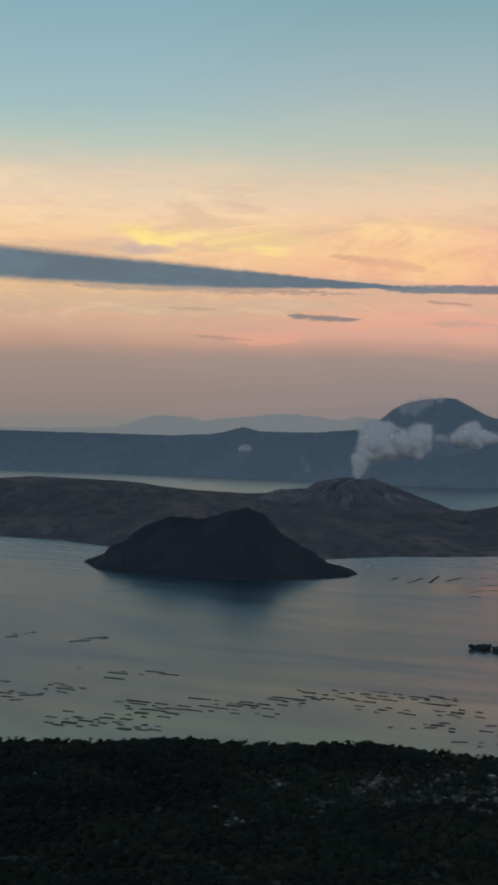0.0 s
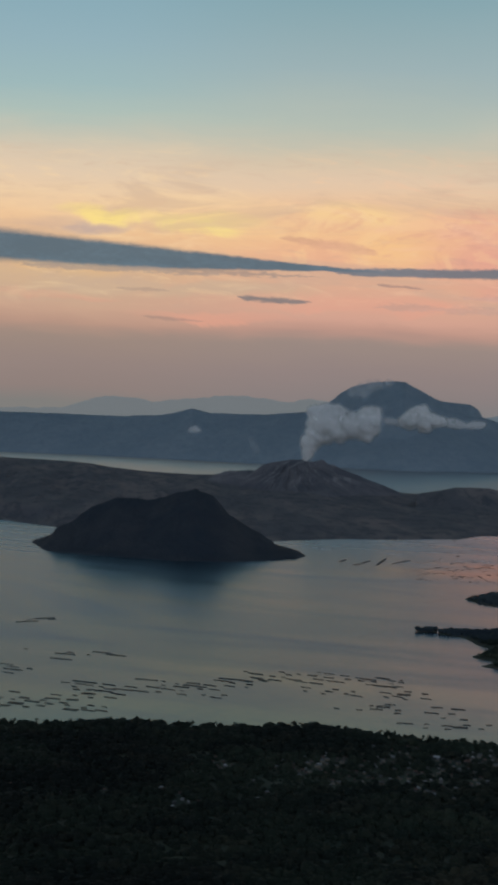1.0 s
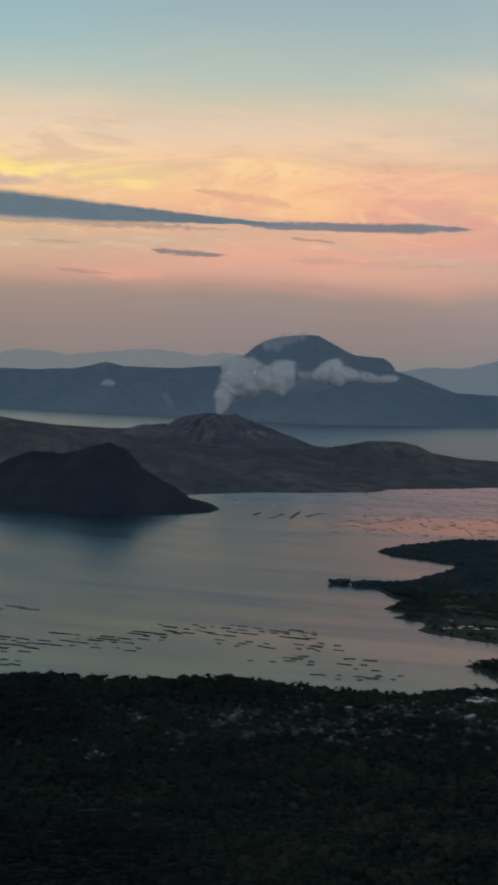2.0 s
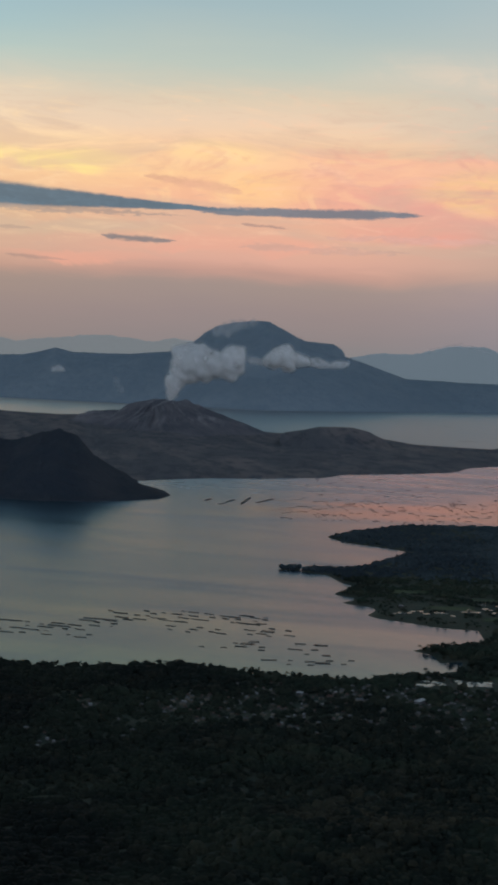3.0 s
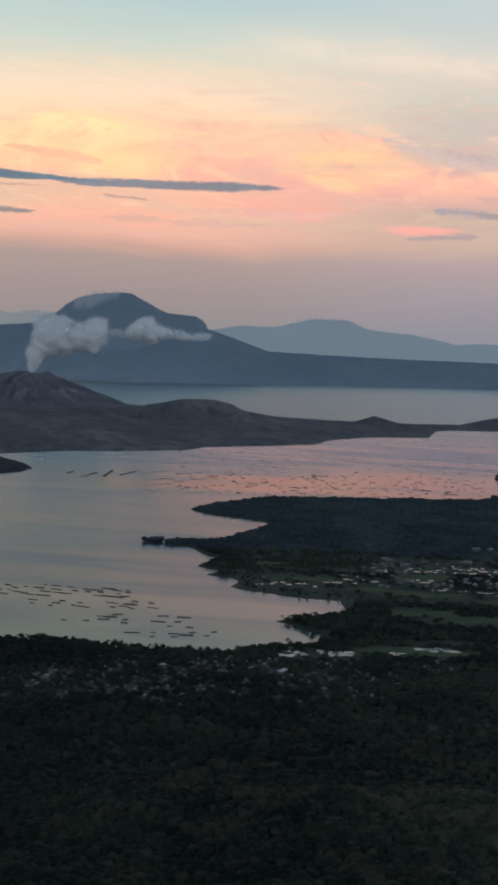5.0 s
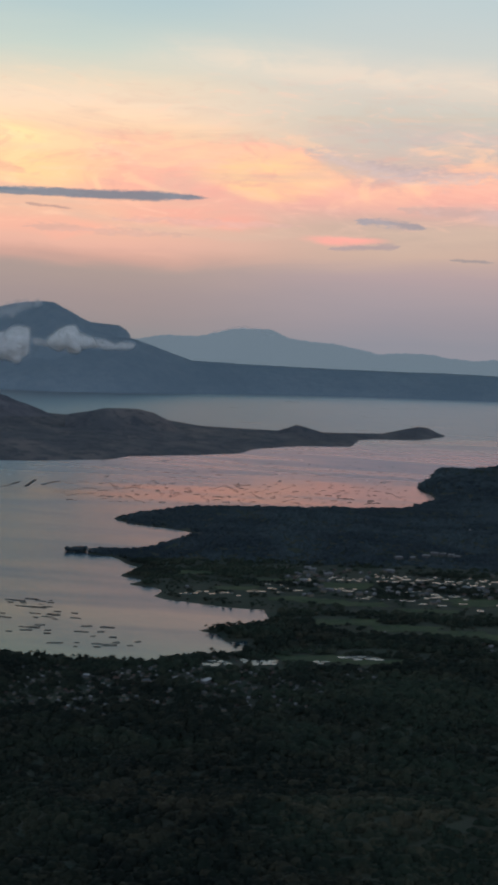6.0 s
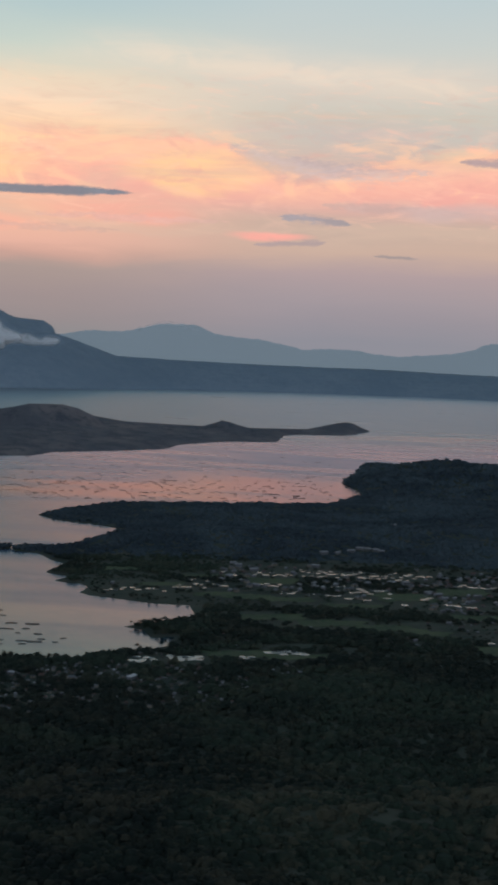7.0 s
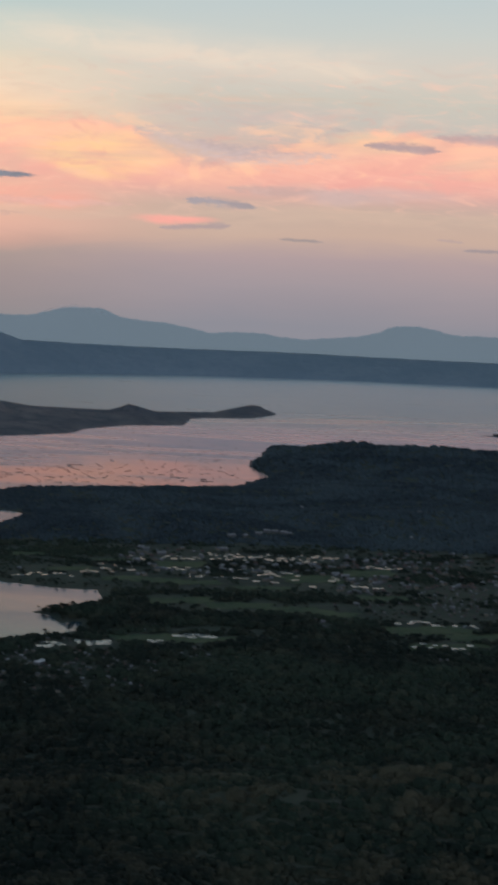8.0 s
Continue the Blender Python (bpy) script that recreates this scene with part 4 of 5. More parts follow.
def ground_at(b_, down):
    """The first place of the shore land that is met on a line at a bearing, so many degrees below the level."""
    r = np.arange(300.0, 1500.0, 1.0)
    a = radians(b_)
    z = land_height(r * math.sin(a), r * math.cos(a))
    hit = np.argmax(EYE - r * math.tan(radians(down)) <= np.maximum(z, 0.0))
    return at(b_, r[hit], z[hit])


def box(bm, x0, x1, y0, y1, z0, z1):
    v = [bm.verts.new((x, y, z)) for z in (z0, z1) for x, y in ((x0, y0), (x1, y0), (x1, y1), (x0, y1))]
    for f in ((3, 2, 1, 0), (4, 5, 6, 7), (0, 1, 5, 4), (1, 2, 6, 5), (2, 3, 7, 6), (3, 0, 4, 7)):
        bm.faces.new([v[i] for i in f])


def part(name, bm, mat, parent, label=""):
    """One mesh under a thing or a part."""
    me = bpy.data.meshes.new(name)
    bm.to_mesh(me)
    bm.free()
    me.materials.append(mat)
    ob = new(name, me)
    ob.parent = parent
    return tagged(ob, label) if label else ob


OPEN = []  # places without trees: centre, half length, half width, turn


def open_ground(x, y):
    """True where a field, a pond or a house lies."""
    hit = np.zeros(x.shape, bool)
    for cx, cy, hl, hw, turn in OPEN:
        c, s = math.cos(turn), math.sin(turn)
        u, v = (x - cx) * c + (y - cy) * s, -(x - cx) * s + (y - cy) * c
        hit |= (abs(u) < hl) & (abs(v) < hw)
    return hit


def plot(name, centre, length, width, turn, mat, lift, label, category, group, flat=False):
    """A field or pond: a slab that lies on the ground, with a worn outline."""
    nu, nv = 10, 5
    u, v = np.meshgrid(np.linspace(-0.5, 0.5, nu), np.linspace(-0.5, 0.5, nv), indexing="ij")
    edge = 1 - (0.35 if flat else 0.45) * rng.random(u.shape)
    lx, ly = u * length * edge, v * width * edge
    c, s = math.cos(turn), math.sin(turn)
    x, y = centre[0] + lx * c - ly * s, centre[1] + lx * s + ly * c
    z = land_height(x, y)
    z = np.full_like(z, z.max() + lift) if flat else z + lift
    top = np.stack([x, y, z], -1).reshape(-1, 3)
    low = top - np.array([0, 0, 1.2])
    i = np.arange(nu * nv).reshape(nu, nv)
    q = np.stack([i[:-1, :-1], i[1:, :-1], i[1:, 1:], i[:-1, 1:]], -1).reshape(-1, 4)
    ring = np.concatenate([i[:, 0], i[-1, 1:], i[-2::-1, -1], i[0, -2:0:-1]])
    nxt, n = np.roll(ring, -1), nu * nv
    walls = np.stack([ring, ring + n, nxt + n, nxt], 1)
    ob = new(name, mesh_of(name, np.concatenate([top, low]), np.concatenate([q, walls]), mat, False))
    OPEN.append((centre[0], centre[1] - (3.0 if flat else 1.5), length / 2 + 1.5 if flat else length * 0.40, width / 2 + 3.5 if flat else width * 0.42, turn))
    return tagged(ob, label, category, group)


# rice fields between the bays and the town: bearing, dip, length, width
for b_, down, length, width in ((18.4, 10.02, 34, 17), (20.6, 10.16, 40, 18), (22.6, 10.24, 36, 17), (24.2, 10.36, 26, 14), (17.6, 9.3, 30, 18), (19.2, 9.36, 30, 16), (21.4, 9.5, 36, 12), (23.2, 9.1, 34, 30), (25.9, 9.7, 30, 18), (16.4, 9.25, 30, 12), (18.6, 8.72, 36, 20), (14.4, 8.95, 26, 12), (16.0, 8.62, 28, 12), (12.9, 8.42, 22, 14),
                                (27.6, 10.75, 46, 20), (29.6, 10.9, 38, 18), (28.4, 11.3, 40, 14), (17.2, 11.4, 34, 14), (19.4, 11.45, 30, 12), (25.4, 8.8, 34, 24)):
    plot("rice_field", ground_at(b_, down), length, width, radians(-9 + rng.normal() * 3), M_FIELD, 0.16, "flat green rice field on the lakeshore plain", "field", "rice fields")

# flooded ponds, pale with the sky: first and last bearing, dip, half spread of the dip, how many
for b0, b1, down, spread, many in ((17.8, 19.2, 8.48, .03, 11), (19.4, 24.2, 8.33, .05, 34), (19.6, 23.8, 8.46, .04, 18), (18.0, 18.8, 8.87, .03, 5), (18.6, 19.4, 9.12, .02, 4), (19.7, 20.3, 9.15, .03, 3), (20.5, 22.8, 9.05, .26, 26), (23.2, 23.5, 9.4, .02, 2), (24.0, 24.3, 9.1, .06, 4),
                                   (24.7, 25.9, 9.28, .06, 8), (25.2, 26.5, 8.6, .04, 8), (12.3, 14.5, 9.17, .04, 10), (14.9, 16.8, 8.93, .12, 14), (16.4, 17.2, 8.52, .03, 4), (14.7, 15.9, 11.62, .06, 15), (13.4, 14.3, 11.7, .06, 10), (18.3, 19.8, 11.3, .05, 18), (17.4, 17.8, 11.5, .03, 3), (26.4, 29.8, 10.53, .04, 12), (27.0, 29.2, 11.32, .06, 8)):
    for i in range(many):
        b_ = b0 + (b1 - b0) * (i + rng.random()) / many
        c = ground_at(b_, down + rng.uniform(-1, 1) * (spread + 0.03))
        length, width = rng.uniform(1.5, 3.2) * rng.uniform(0.9, 1.7), rng.uniform(1.8, 3.8)
        plot("pond", c, length, width, radians(-9 + rng.normal() * 4), M_POND, 0.30, "shallow flooded pond that mirrors the pale sky", "pond", "flooded ponds", flat=True)


def house(w, d, h, rise, wall_mat, roof_mat, label, wing=0.0, hip=0.25):
    """A small house: walls on a plinth and a pitched sheet roof with eaves."""
    root = tagged(new("house"), label, "house", "houses by the lake")
    bm = bmesh.new()
    box(bm, -w / 2, w / 2, -d / 2, d / 2, -0.8, h)
    if wing:
        box(bm, w / 2 - wing, w / 2, -d / 2 - wing, -d / 2 - 0.002, -0.8, h * 0.85)
    part("wall", bm, wall_mat, root)
    bm = bmesh.new()
    e, t = 0.14, 0.05
    ends = ((-w / 2 - e, -w / 2 + d * hip), (w / 2 + e, w / 2 - d * hip))
    vs = []
    for z0 in (h - 0.04, h - 0.04 + t):
        vs.append([bm.verts.new(co) for co in ((ends[0][0], -d / 2 - e, z0), (ends[1][0], -d / 2 - e, z0), (ends[1][0], d / 2 + e, z0), (ends[0][0], d / 2 + e, z0), (ends[0][1], 0, z0 + rise), (ends[1][1], 0, z0 + rise))])
    lo, up = vs
    for f in ((0, 1, 5, 4), (1, 2, 5), (2, 3, 4, 5), (3, 0, 4)):
        bm.faces.new([up[i] for i in f])
        bm.faces.new([lo[i] for i in reversed(f)])
    for i in range(4):
        j = (i + 1) % 4
        bm.faces.new((lo[i], lo[j], up[j], up[i]))
    if wing:
        box(bm, w / 2 - wing - 0.1, w / 2 + 0.1, -d / 2 - wing - 0.12, -d / 2 - e - 0.01, h * 0.85 - 0.03, h * 0.85 + 0.05)
    part("roof", bm, roof_mat, root)
    for k, (x0, wide, z0, z1) in enumerate(((-w * 0.3, 0.2, 0.1, 0.55), (w * 0.08, 0.18, 0.22, 0.5), (-w * 0.05, 0.18, 0.22, 0.5))):
        bm = bmesh.new()
        box(bm, x0, x0 + wide, -d / 2 - 0.03, -d / 2 + 0.02, z0, min(z1, h - 0.06))
        part("door" if k == 0 else "window", bm, M_NET, root)
    return root


KINDS = [house(2.2, 1.6, 0.75, 0.45, M_WALLS[0], M_ROOFS[0], "small whitewashed house with a zinc roof"),
         house(1.9, 1.5, 0.7, 0.5, M_WALLS[1], M_ROOFS[1], "small block house with a rusted roof", 0.7),
         house(2.8, 1.8, 1.1, 0.5, M_WALLS[2], M_ROOFS[2], "cream two-storey house with a grey roof", 0.8),
         house(2.0, 1.4, 0.7, 0.4, M_WALLS[0], M_ROOFS[3], "small house with a white sheet roof"),
         house(4.4, 2.0, 1.0, 0.5, M_WALLS[0], M_ROOFS[3], "long pale shed with a white sheet roof", 0.0, 0.1)]
spots = []
for n, b0, b1, d0, d1, weights in ((255, 4.0, 17.0, 11.9, 13.3, (2, 5, 4, .4, 0.05)), (34, 1.0, 10.0, 12.4, 14.6, (3, 4, 2, .5, 0)), (110, 10.0, 17.5, 11.55, 12.5, (3, 3, 3, 2, .1)), (16, -8.5, 3.0, 12.2, 14.5, (2, 3, 1, 1, 0)), (430, 24.3, 32.0, 8.1, 10.0, (3, 6, 3, 2.5, 0.4)),
                                   (200, 16.0, 25.0, 8.25, 9.2, (3, 2, 2, 3, 1.2)), (12, 11.5, 14.5, 8.8, 9.4, (2, 2, 1, 3, 0)), (50, 16.0, 31.0, 10.3, 12.0, (3, 2, 2, 2, 0.5)), (9, 12.5, 31.0, 6.6, 7.5, (2, 1, 1, 2, 0.5))):
    w = np.array(weights) / sum(weights)
    centres = [(rng.uniform(b0, b1), rng.uniform(d0, d1)) for i in range(max(2, n // 14))]
    for i in range(n):
        cb, cd = centres[rng.integers(len(centres))]
        if rng.random() < 0.35:
            cb, cd = rng.uniform(b0, b1), rng.uniform(d0, d1)
        c = dip(cb + rng.normal() * 0.5, np.clip(cd + rng.normal() * 0.16, d0 - .15, d1 + .15), 2.0)
        spots.append((c[0], c[1], rng.choice(5, p=w)))
for b_, down in ((20.3, 7.66), (20.8, 7.63), (21.3, 7.56), (21.6, 7.46), (21.9, 7.45), (22.2, 7.48), (22.4, 7.52)):
    spots.append((*ground_at(b_, down)[:2], 4))
zs = heights([s[:2] for s in spots])
taken, homes = [], []
for (x, y, kind), z in zip(spots, zs):
    if z < 0.9 or any((x - a) ** 2 + (y - c) ** 2 < 5 for a, c in taken):
        continue
    if open_ground(np.array([x]), np.array([y]))[0]:
        continue
    taken.append((x, y))
    k = rng.uniform(0.34, 0.56) + 0.45 * (y > 640)
    homes.append((math.hypot(x, y), kind, pose(x, y, z + 0.25, 0, 0, rng.normal() * 30) @ Matrix.Diagonal((k, k, k, 1))))
for (x, y), (_, kind, m) in zip(taken, homes):
    OPEN.append((x, y - 1.5, 1.5 + 1.2 * (kind == 4), 3.2, 0.0))
homes.sort(key=lambda h: h[0])
for _, kind, m in homes[:290]:
    copy_thing(KINDS[kind], m)
# the houses further off are one crowded town
town_mats = M_WALLS + M_ROOFS + [M_NET]
bm = bmesh.new()
for _, kind, m in homes[290:]:
    for child in KINDS[kind].children:
        slot = town_mats.index(child.data.materials[0])
        vs = [bm.verts.new(m @ v.co) for v in child.data.vertices]
        for poly in child.data.polygons:
            bm.faces.new([vs[q] for q in poly.vertices]).material_index = slot
me = bpy.data.meshes.new("town_houses")
bm.to_mesh(me)
bm.free()
for mat in town_mats:
    me.materials.append(mat)
tagged(new("town_houses", me), "crowded small houses of a far town with zinc and rusted roofs", "houses", kind="stuff")
# the five first houses take the last places of the list
for k, root in enumerate(KINDS):
    q = dip(9.0 + 1.1 * k, 12.25 + 0.1 * (k % 3), 2.0)
    root.matrix_basis = pose(q[0], q[1], heights([q])[0] + 0.25, 0, 0, 20 * k - 30)
    OPEN.append((q[0], q[1], 2.4, 1.6, 0.0))


# ---- woods ----
def clumps(pts, base_r, count, g, spread=0.75, lift=0.42):
    """Crowns of several lumps round each place: a large one and smaller ones that lean on it."""
    out_ = []
    for x, y, z, k in pts:
        R = base_r * k
        z = z + R * 0.12 * g.uniform(-1, 1)
        out_.append((x, y, z + R * lift, R * 0.82))
        for i in range(count - 1):
            a, q = g.uniform(0, 6.283), math.sqrt(g.random()) * spread * R
            out_.append((x + math.cos(a) * q, y + math.sin(a) * q, z + R * (lift + 0.30 * g.random() - 0.25 * (q / R) ** 2), R * g.uniform(0.36, 0.66)))
    return out_


def planted(b0, b1, r0, r1, step, g, keep=None):
    """Places for trees on land above the water, at about one step from each other, denser in some parts than in others.
    """
    n = int((math.radians(b1 - b0)) * (r1 * r1 - r0 * r0) / 2 / (step * step))
    r = np.sqrt(g.uniform(r0 * r0, r1 * r1, n))
    a = np.radians(g.uniform(b0, b1, n))
    x, y = r * np.sin(a), r * np.cos(a)
    z = land_height(x, y)
    ok = (z > 0.35) & ~open_ground(x, y)
    if keep is not None:
        ok &= keep(x, y, g)
    x, y, z = x[ok], y[ok], z[ok]
    size = np.exp(0.26 * fractal(x, y, 45, 3) + 0.30 * g.normal(size=len(x))) + 0.75 * np.maximum(fractal(x, y, 15, 2), 0) * soft(np.hypot(x, y), 480, 560)
    return np.stack([x, y, z, np.clip(size, 0.5, 2.1)], 1)


def plain_gaps(x, y, g):
    """The plain is half open: groves, dark hedges across it, bare spits along the bay."""
    b_, r = polar(x, y)
    d = np.degrees(np.arctan2(EYE - 2, r)) + 0.08 * fractal(x, y, 24, 2)
    bare = (d > 7.9) & (d < 11.2) & (b_ > 9.8)
    rough = fractal(x * 0.5, y, 26, 3)
    hedge = (((abs(d - 9.72) < 0.09) | ((d > 10.42) & (d < 11.12))) & (b_ > 13.2)) | ((abs(d - 8.65) < 0.05) & (b_ > 12))
    keep = ~bare | (rough > 0.42) | (hedge & (rough > -0.55)) | (g.random(x.shape) < np.where(b_ < 17, 0.20, 0.10))
    return keep & (inside_by(x, y, SHORE) > np.where(bare, 5.0, 0.5))


g = np.random.default_rng(11)
slope_near = planted(-11.5, 33, 258, 400, 1.62, g)
slope_far = planted(-11.5, 33, 400, 640, 1.95, g, plain_gaps)
plain_wood = planted(9, 34, 640, 850, 2.0, g, plain_gaps)
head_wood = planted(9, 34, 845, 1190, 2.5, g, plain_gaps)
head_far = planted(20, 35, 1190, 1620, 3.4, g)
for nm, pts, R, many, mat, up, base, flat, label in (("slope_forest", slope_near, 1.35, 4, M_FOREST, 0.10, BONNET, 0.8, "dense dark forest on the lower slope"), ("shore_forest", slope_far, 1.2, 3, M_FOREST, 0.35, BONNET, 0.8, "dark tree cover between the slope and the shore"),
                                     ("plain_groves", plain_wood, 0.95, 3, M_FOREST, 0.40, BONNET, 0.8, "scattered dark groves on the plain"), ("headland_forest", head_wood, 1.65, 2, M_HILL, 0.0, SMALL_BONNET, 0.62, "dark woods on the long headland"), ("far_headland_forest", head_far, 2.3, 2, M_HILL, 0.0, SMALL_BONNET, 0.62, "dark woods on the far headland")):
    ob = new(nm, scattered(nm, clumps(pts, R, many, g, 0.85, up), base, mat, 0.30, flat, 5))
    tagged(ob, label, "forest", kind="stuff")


def broad_tree(seed, R, tall, label):
    """A trunk that tapers into limbs, and a crown of leafy clumps with gaps."""
    gg = np.random.default_rng(seed)
    root = tagged(new("tree"), label, "tree", "trees along the shore")
    bm = bmesh.new()

    def limb(p0, p1, r0, r1):
        ring = []
        axis = (Vector(p1) - Vector(p0)).normalized()
        side = axis.cross(Vector((0.3, 0.9, 0.1))).normalized()
        up = axis.cross(side)
        for p, r in ((p0, r0), (p1, r1)):
            ring.append([bm.verts.new(Vector(p) + (side * math.cos(a) + up * math.sin(a)) * r) for a in (0, 1.257, 2.513, 3.77, 5.027)])
        for i in range(5):
            bm.faces.new((ring[0][i], ring[0][(i + 1) % 5], ring[1][(i + 1) % 5], ring[1][i]))
    limb((0, 0, -0.3), (0.03, 0, tall * 0.5), 0.11, 0.07)
    lumps = []
    for i in range(6):
        a = i * 1.05 + gg.uniform(-.3, .3)
        tip = (math.cos(a) * R * gg.uniform(.35, .8), math.sin(a) * R * gg.uniform(.35, .8), tall * gg.uniform(.30, .95))
        limb((0.03, 0, tall * gg.uniform(.15, .35)), tip, 0.05, 0.02)
        for k in range(7):
            w = gg.normal(size=3) * R * 0.26
            lumps.append((tip[0] + w[0], tip[1] + w[1], tip[2] + w[2] * 0.8, R * gg.uniform(.13, .27)))
    for k in range(16):
        w = gg.normal(size=3) * R * 0.34
        lumps.append((w[0], w[1], tall * gg.uniform(.35, .95) + w[2] * 0.5, R * gg.uniform(.15, .28)))
    part("trunk", bm, M_BARK, root)
    crown = new("crown", scattered("crown", lumps, BALL1, M_FOREST, 0.35, 0.85, seed))
    crown.parent = root
    return root


def palm_tree(seed, tall, label):
    """A slender leaning trunk with a head of drooping fronds."""
    gg = np.random.default_rng(seed)
    root = tagged(new("palm_tree"), label, "palm tree", "trees along the shore")
    bm = bmesh.new()
    rings = []
    for i in range(6):
        s = i / 5
        c = Vector((0.25 * s * s, 0, tall * s - 0.2))
        rings.append([bm.verts.new(c + Vector((math.cos(a), math.sin(a), 0)) * (0.09 - 0.04 * s)) for a in (0, 1.257, 2.513, 3.77, 5.027)])
    for lo, up in zip(rings, rings[1:]):
        for i in range(5):
            bm.faces.new((lo[i], lo[(i + 1) % 5], up[(i + 1) % 5], up[i]))
    part("trunk", bm, M_BARK, root)
    bm = bmesh.new()
    for k in range(13):
        a, rise = k * 2.4, gg.uniform(0.1, 0.9)
        last = None
        for i in range(6):
            s = i / 5
            L = 1.05 * s
            c = Vector((0.25 + math.cos(a) * L, math.sin(a) * L, tall - 0.2 + rise * s - 1.15 * s * s))
            wide = 0.16 * math.sin(math.pi * min(0.95, s + 0.12)) + 0.01
            side = Vector((-math.sin(a), math.cos(a), 0)) * wide
            now = [bm.verts.new(c - side - Vector((0, 0, wide * 0.6))), bm.verts.new(c), bm.verts.new(c + side - Vector((0, 0, wide * 0.6)))]
            if last:
                bm.faces.new((last[0], last[1], now[1], now[0]))
                bm.faces.new((last[1], last[2], now[2], now[1]))
            last = now
    part("fronds", bm, M_FOREST, root)
    return root


TREES = [broad_tree(1, 1.3, 2.1, "dark broad-crowned tree at the water's edge"), broad_tree(2, 1.0, 1.6, "small dark round tree at the water's edge"), broad_tree(3, 1.1, 2.5, "tall dark uneven tree at the water's edge"), palm_tree(4, 2.5, "slender dark coconut palm by the lake"), palm_tree(5, 2.0, "low dark coconut palm by the lake")]
edge_pts = []
for p0, p1 in zip(SHORE[1:41], SHORE[2:42]):
    run = (p1 - p0).length
    for i in range(int(run / (0.9 if p0[1] < 640 else 2.6))):
        q = p0.lerp(p1, rng.random())
        off = rng.uniform(2.0, 7.0)
        n = Vector((p1[1] - p0[1], p0[0] - p1[0])).normalized()
        edge_pts.append((q[0] + n[0] * off, q[1] + n[1] * off))
ez = heights(edge_pts)
shore_trees = [(x, y, z) for (x, y), z in zip(edge_pts, ez) if 0.25 < z < 3.5]
rng.shuffle(shore_trees)
near_first = [q for q in shore_trees if q[1] < 640]
shore_trees = near_first[:200] + [q for q in shore_trees if q[1] >= 640] + near_first[200:]
first = {}
for x, y, z in shore_trees[:290]:
    kind = rng.choice(5, p=(.20, .14, .34, .20, .12) if y < 640 else (.34, .32, .24, .05, .05))
    m = pose(x, y, z, 0, 0, rng.uniform(0, 360))
    if kind not in first:
        first[kind] = TREES[kind]
        TREES[kind].matrix_basis = m
    else:
        copy_thing(TREES[kind], m @ Matrix.Diagonal((*([rng.uniform(0.45, 1.0) * (0.75 if y > 640 else 1.25)] * 3), 1)))


# ---- islets off the headland ----
def islet(b_, down, length, width, label):
    """A low tree-covered rock."""
    c = dip(b_, down)
    n = 40
    root = tagged(new("islet"), label, "islet")
    a = np.linspace(0, 2 * np.pi, n, endpoint=False)
    wav = 1 + 0.15 * np.sin(3 * a + b_) + 0.08 * np.sin(7 * a)
    rings = []
    for k, z in ((1.08, -1.5), (1.0, 0.15), (0.7, 0.7), (0.35, 1.0), (0.02, 1.1)):
        rings.append(np.stack([c[0] + np.cos(a) * length / 2 * k * wav, c[1] + np.sin(a) * width / 2 * k * wav, np.full(n, z)], 1))
    i = np.arange(n)
    j = (i + 1) % n
    f = np.concatenate([np.stack([k * n + i, k * n + j, (k + 1) * n + j, (k + 1) * n + i], 1) for k in range(4)])
    rock = new("rock", mesh_of("rock", np.concatenate(rings), f, M_GROUND))
    rock.parent = root
    pts = []
    for k in range(int(length * width / 3.0)):
        t, q = rng.uniform(0, 6.283), math.sqrt(rng.random()) * 0.92
        pts.append((c[0] + math.cos(t) * q * length / 2, c[1] + math.sin(t) * q * width / 2, 0.5, rng.uniform(.7, 1.3)))
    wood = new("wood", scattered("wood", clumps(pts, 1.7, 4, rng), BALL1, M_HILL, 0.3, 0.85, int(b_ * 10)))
    tagged(wood, kind="stuff").parent = root


islet(8.50, 7.76, 11, 8, "small dark wooded islet off the headland")
islet(9.75, 7.80, 24, 13, "long dark wooded islet off the headland")
islet(31.25, 3.6, 130, 34, "low dark wooded point far across the water")


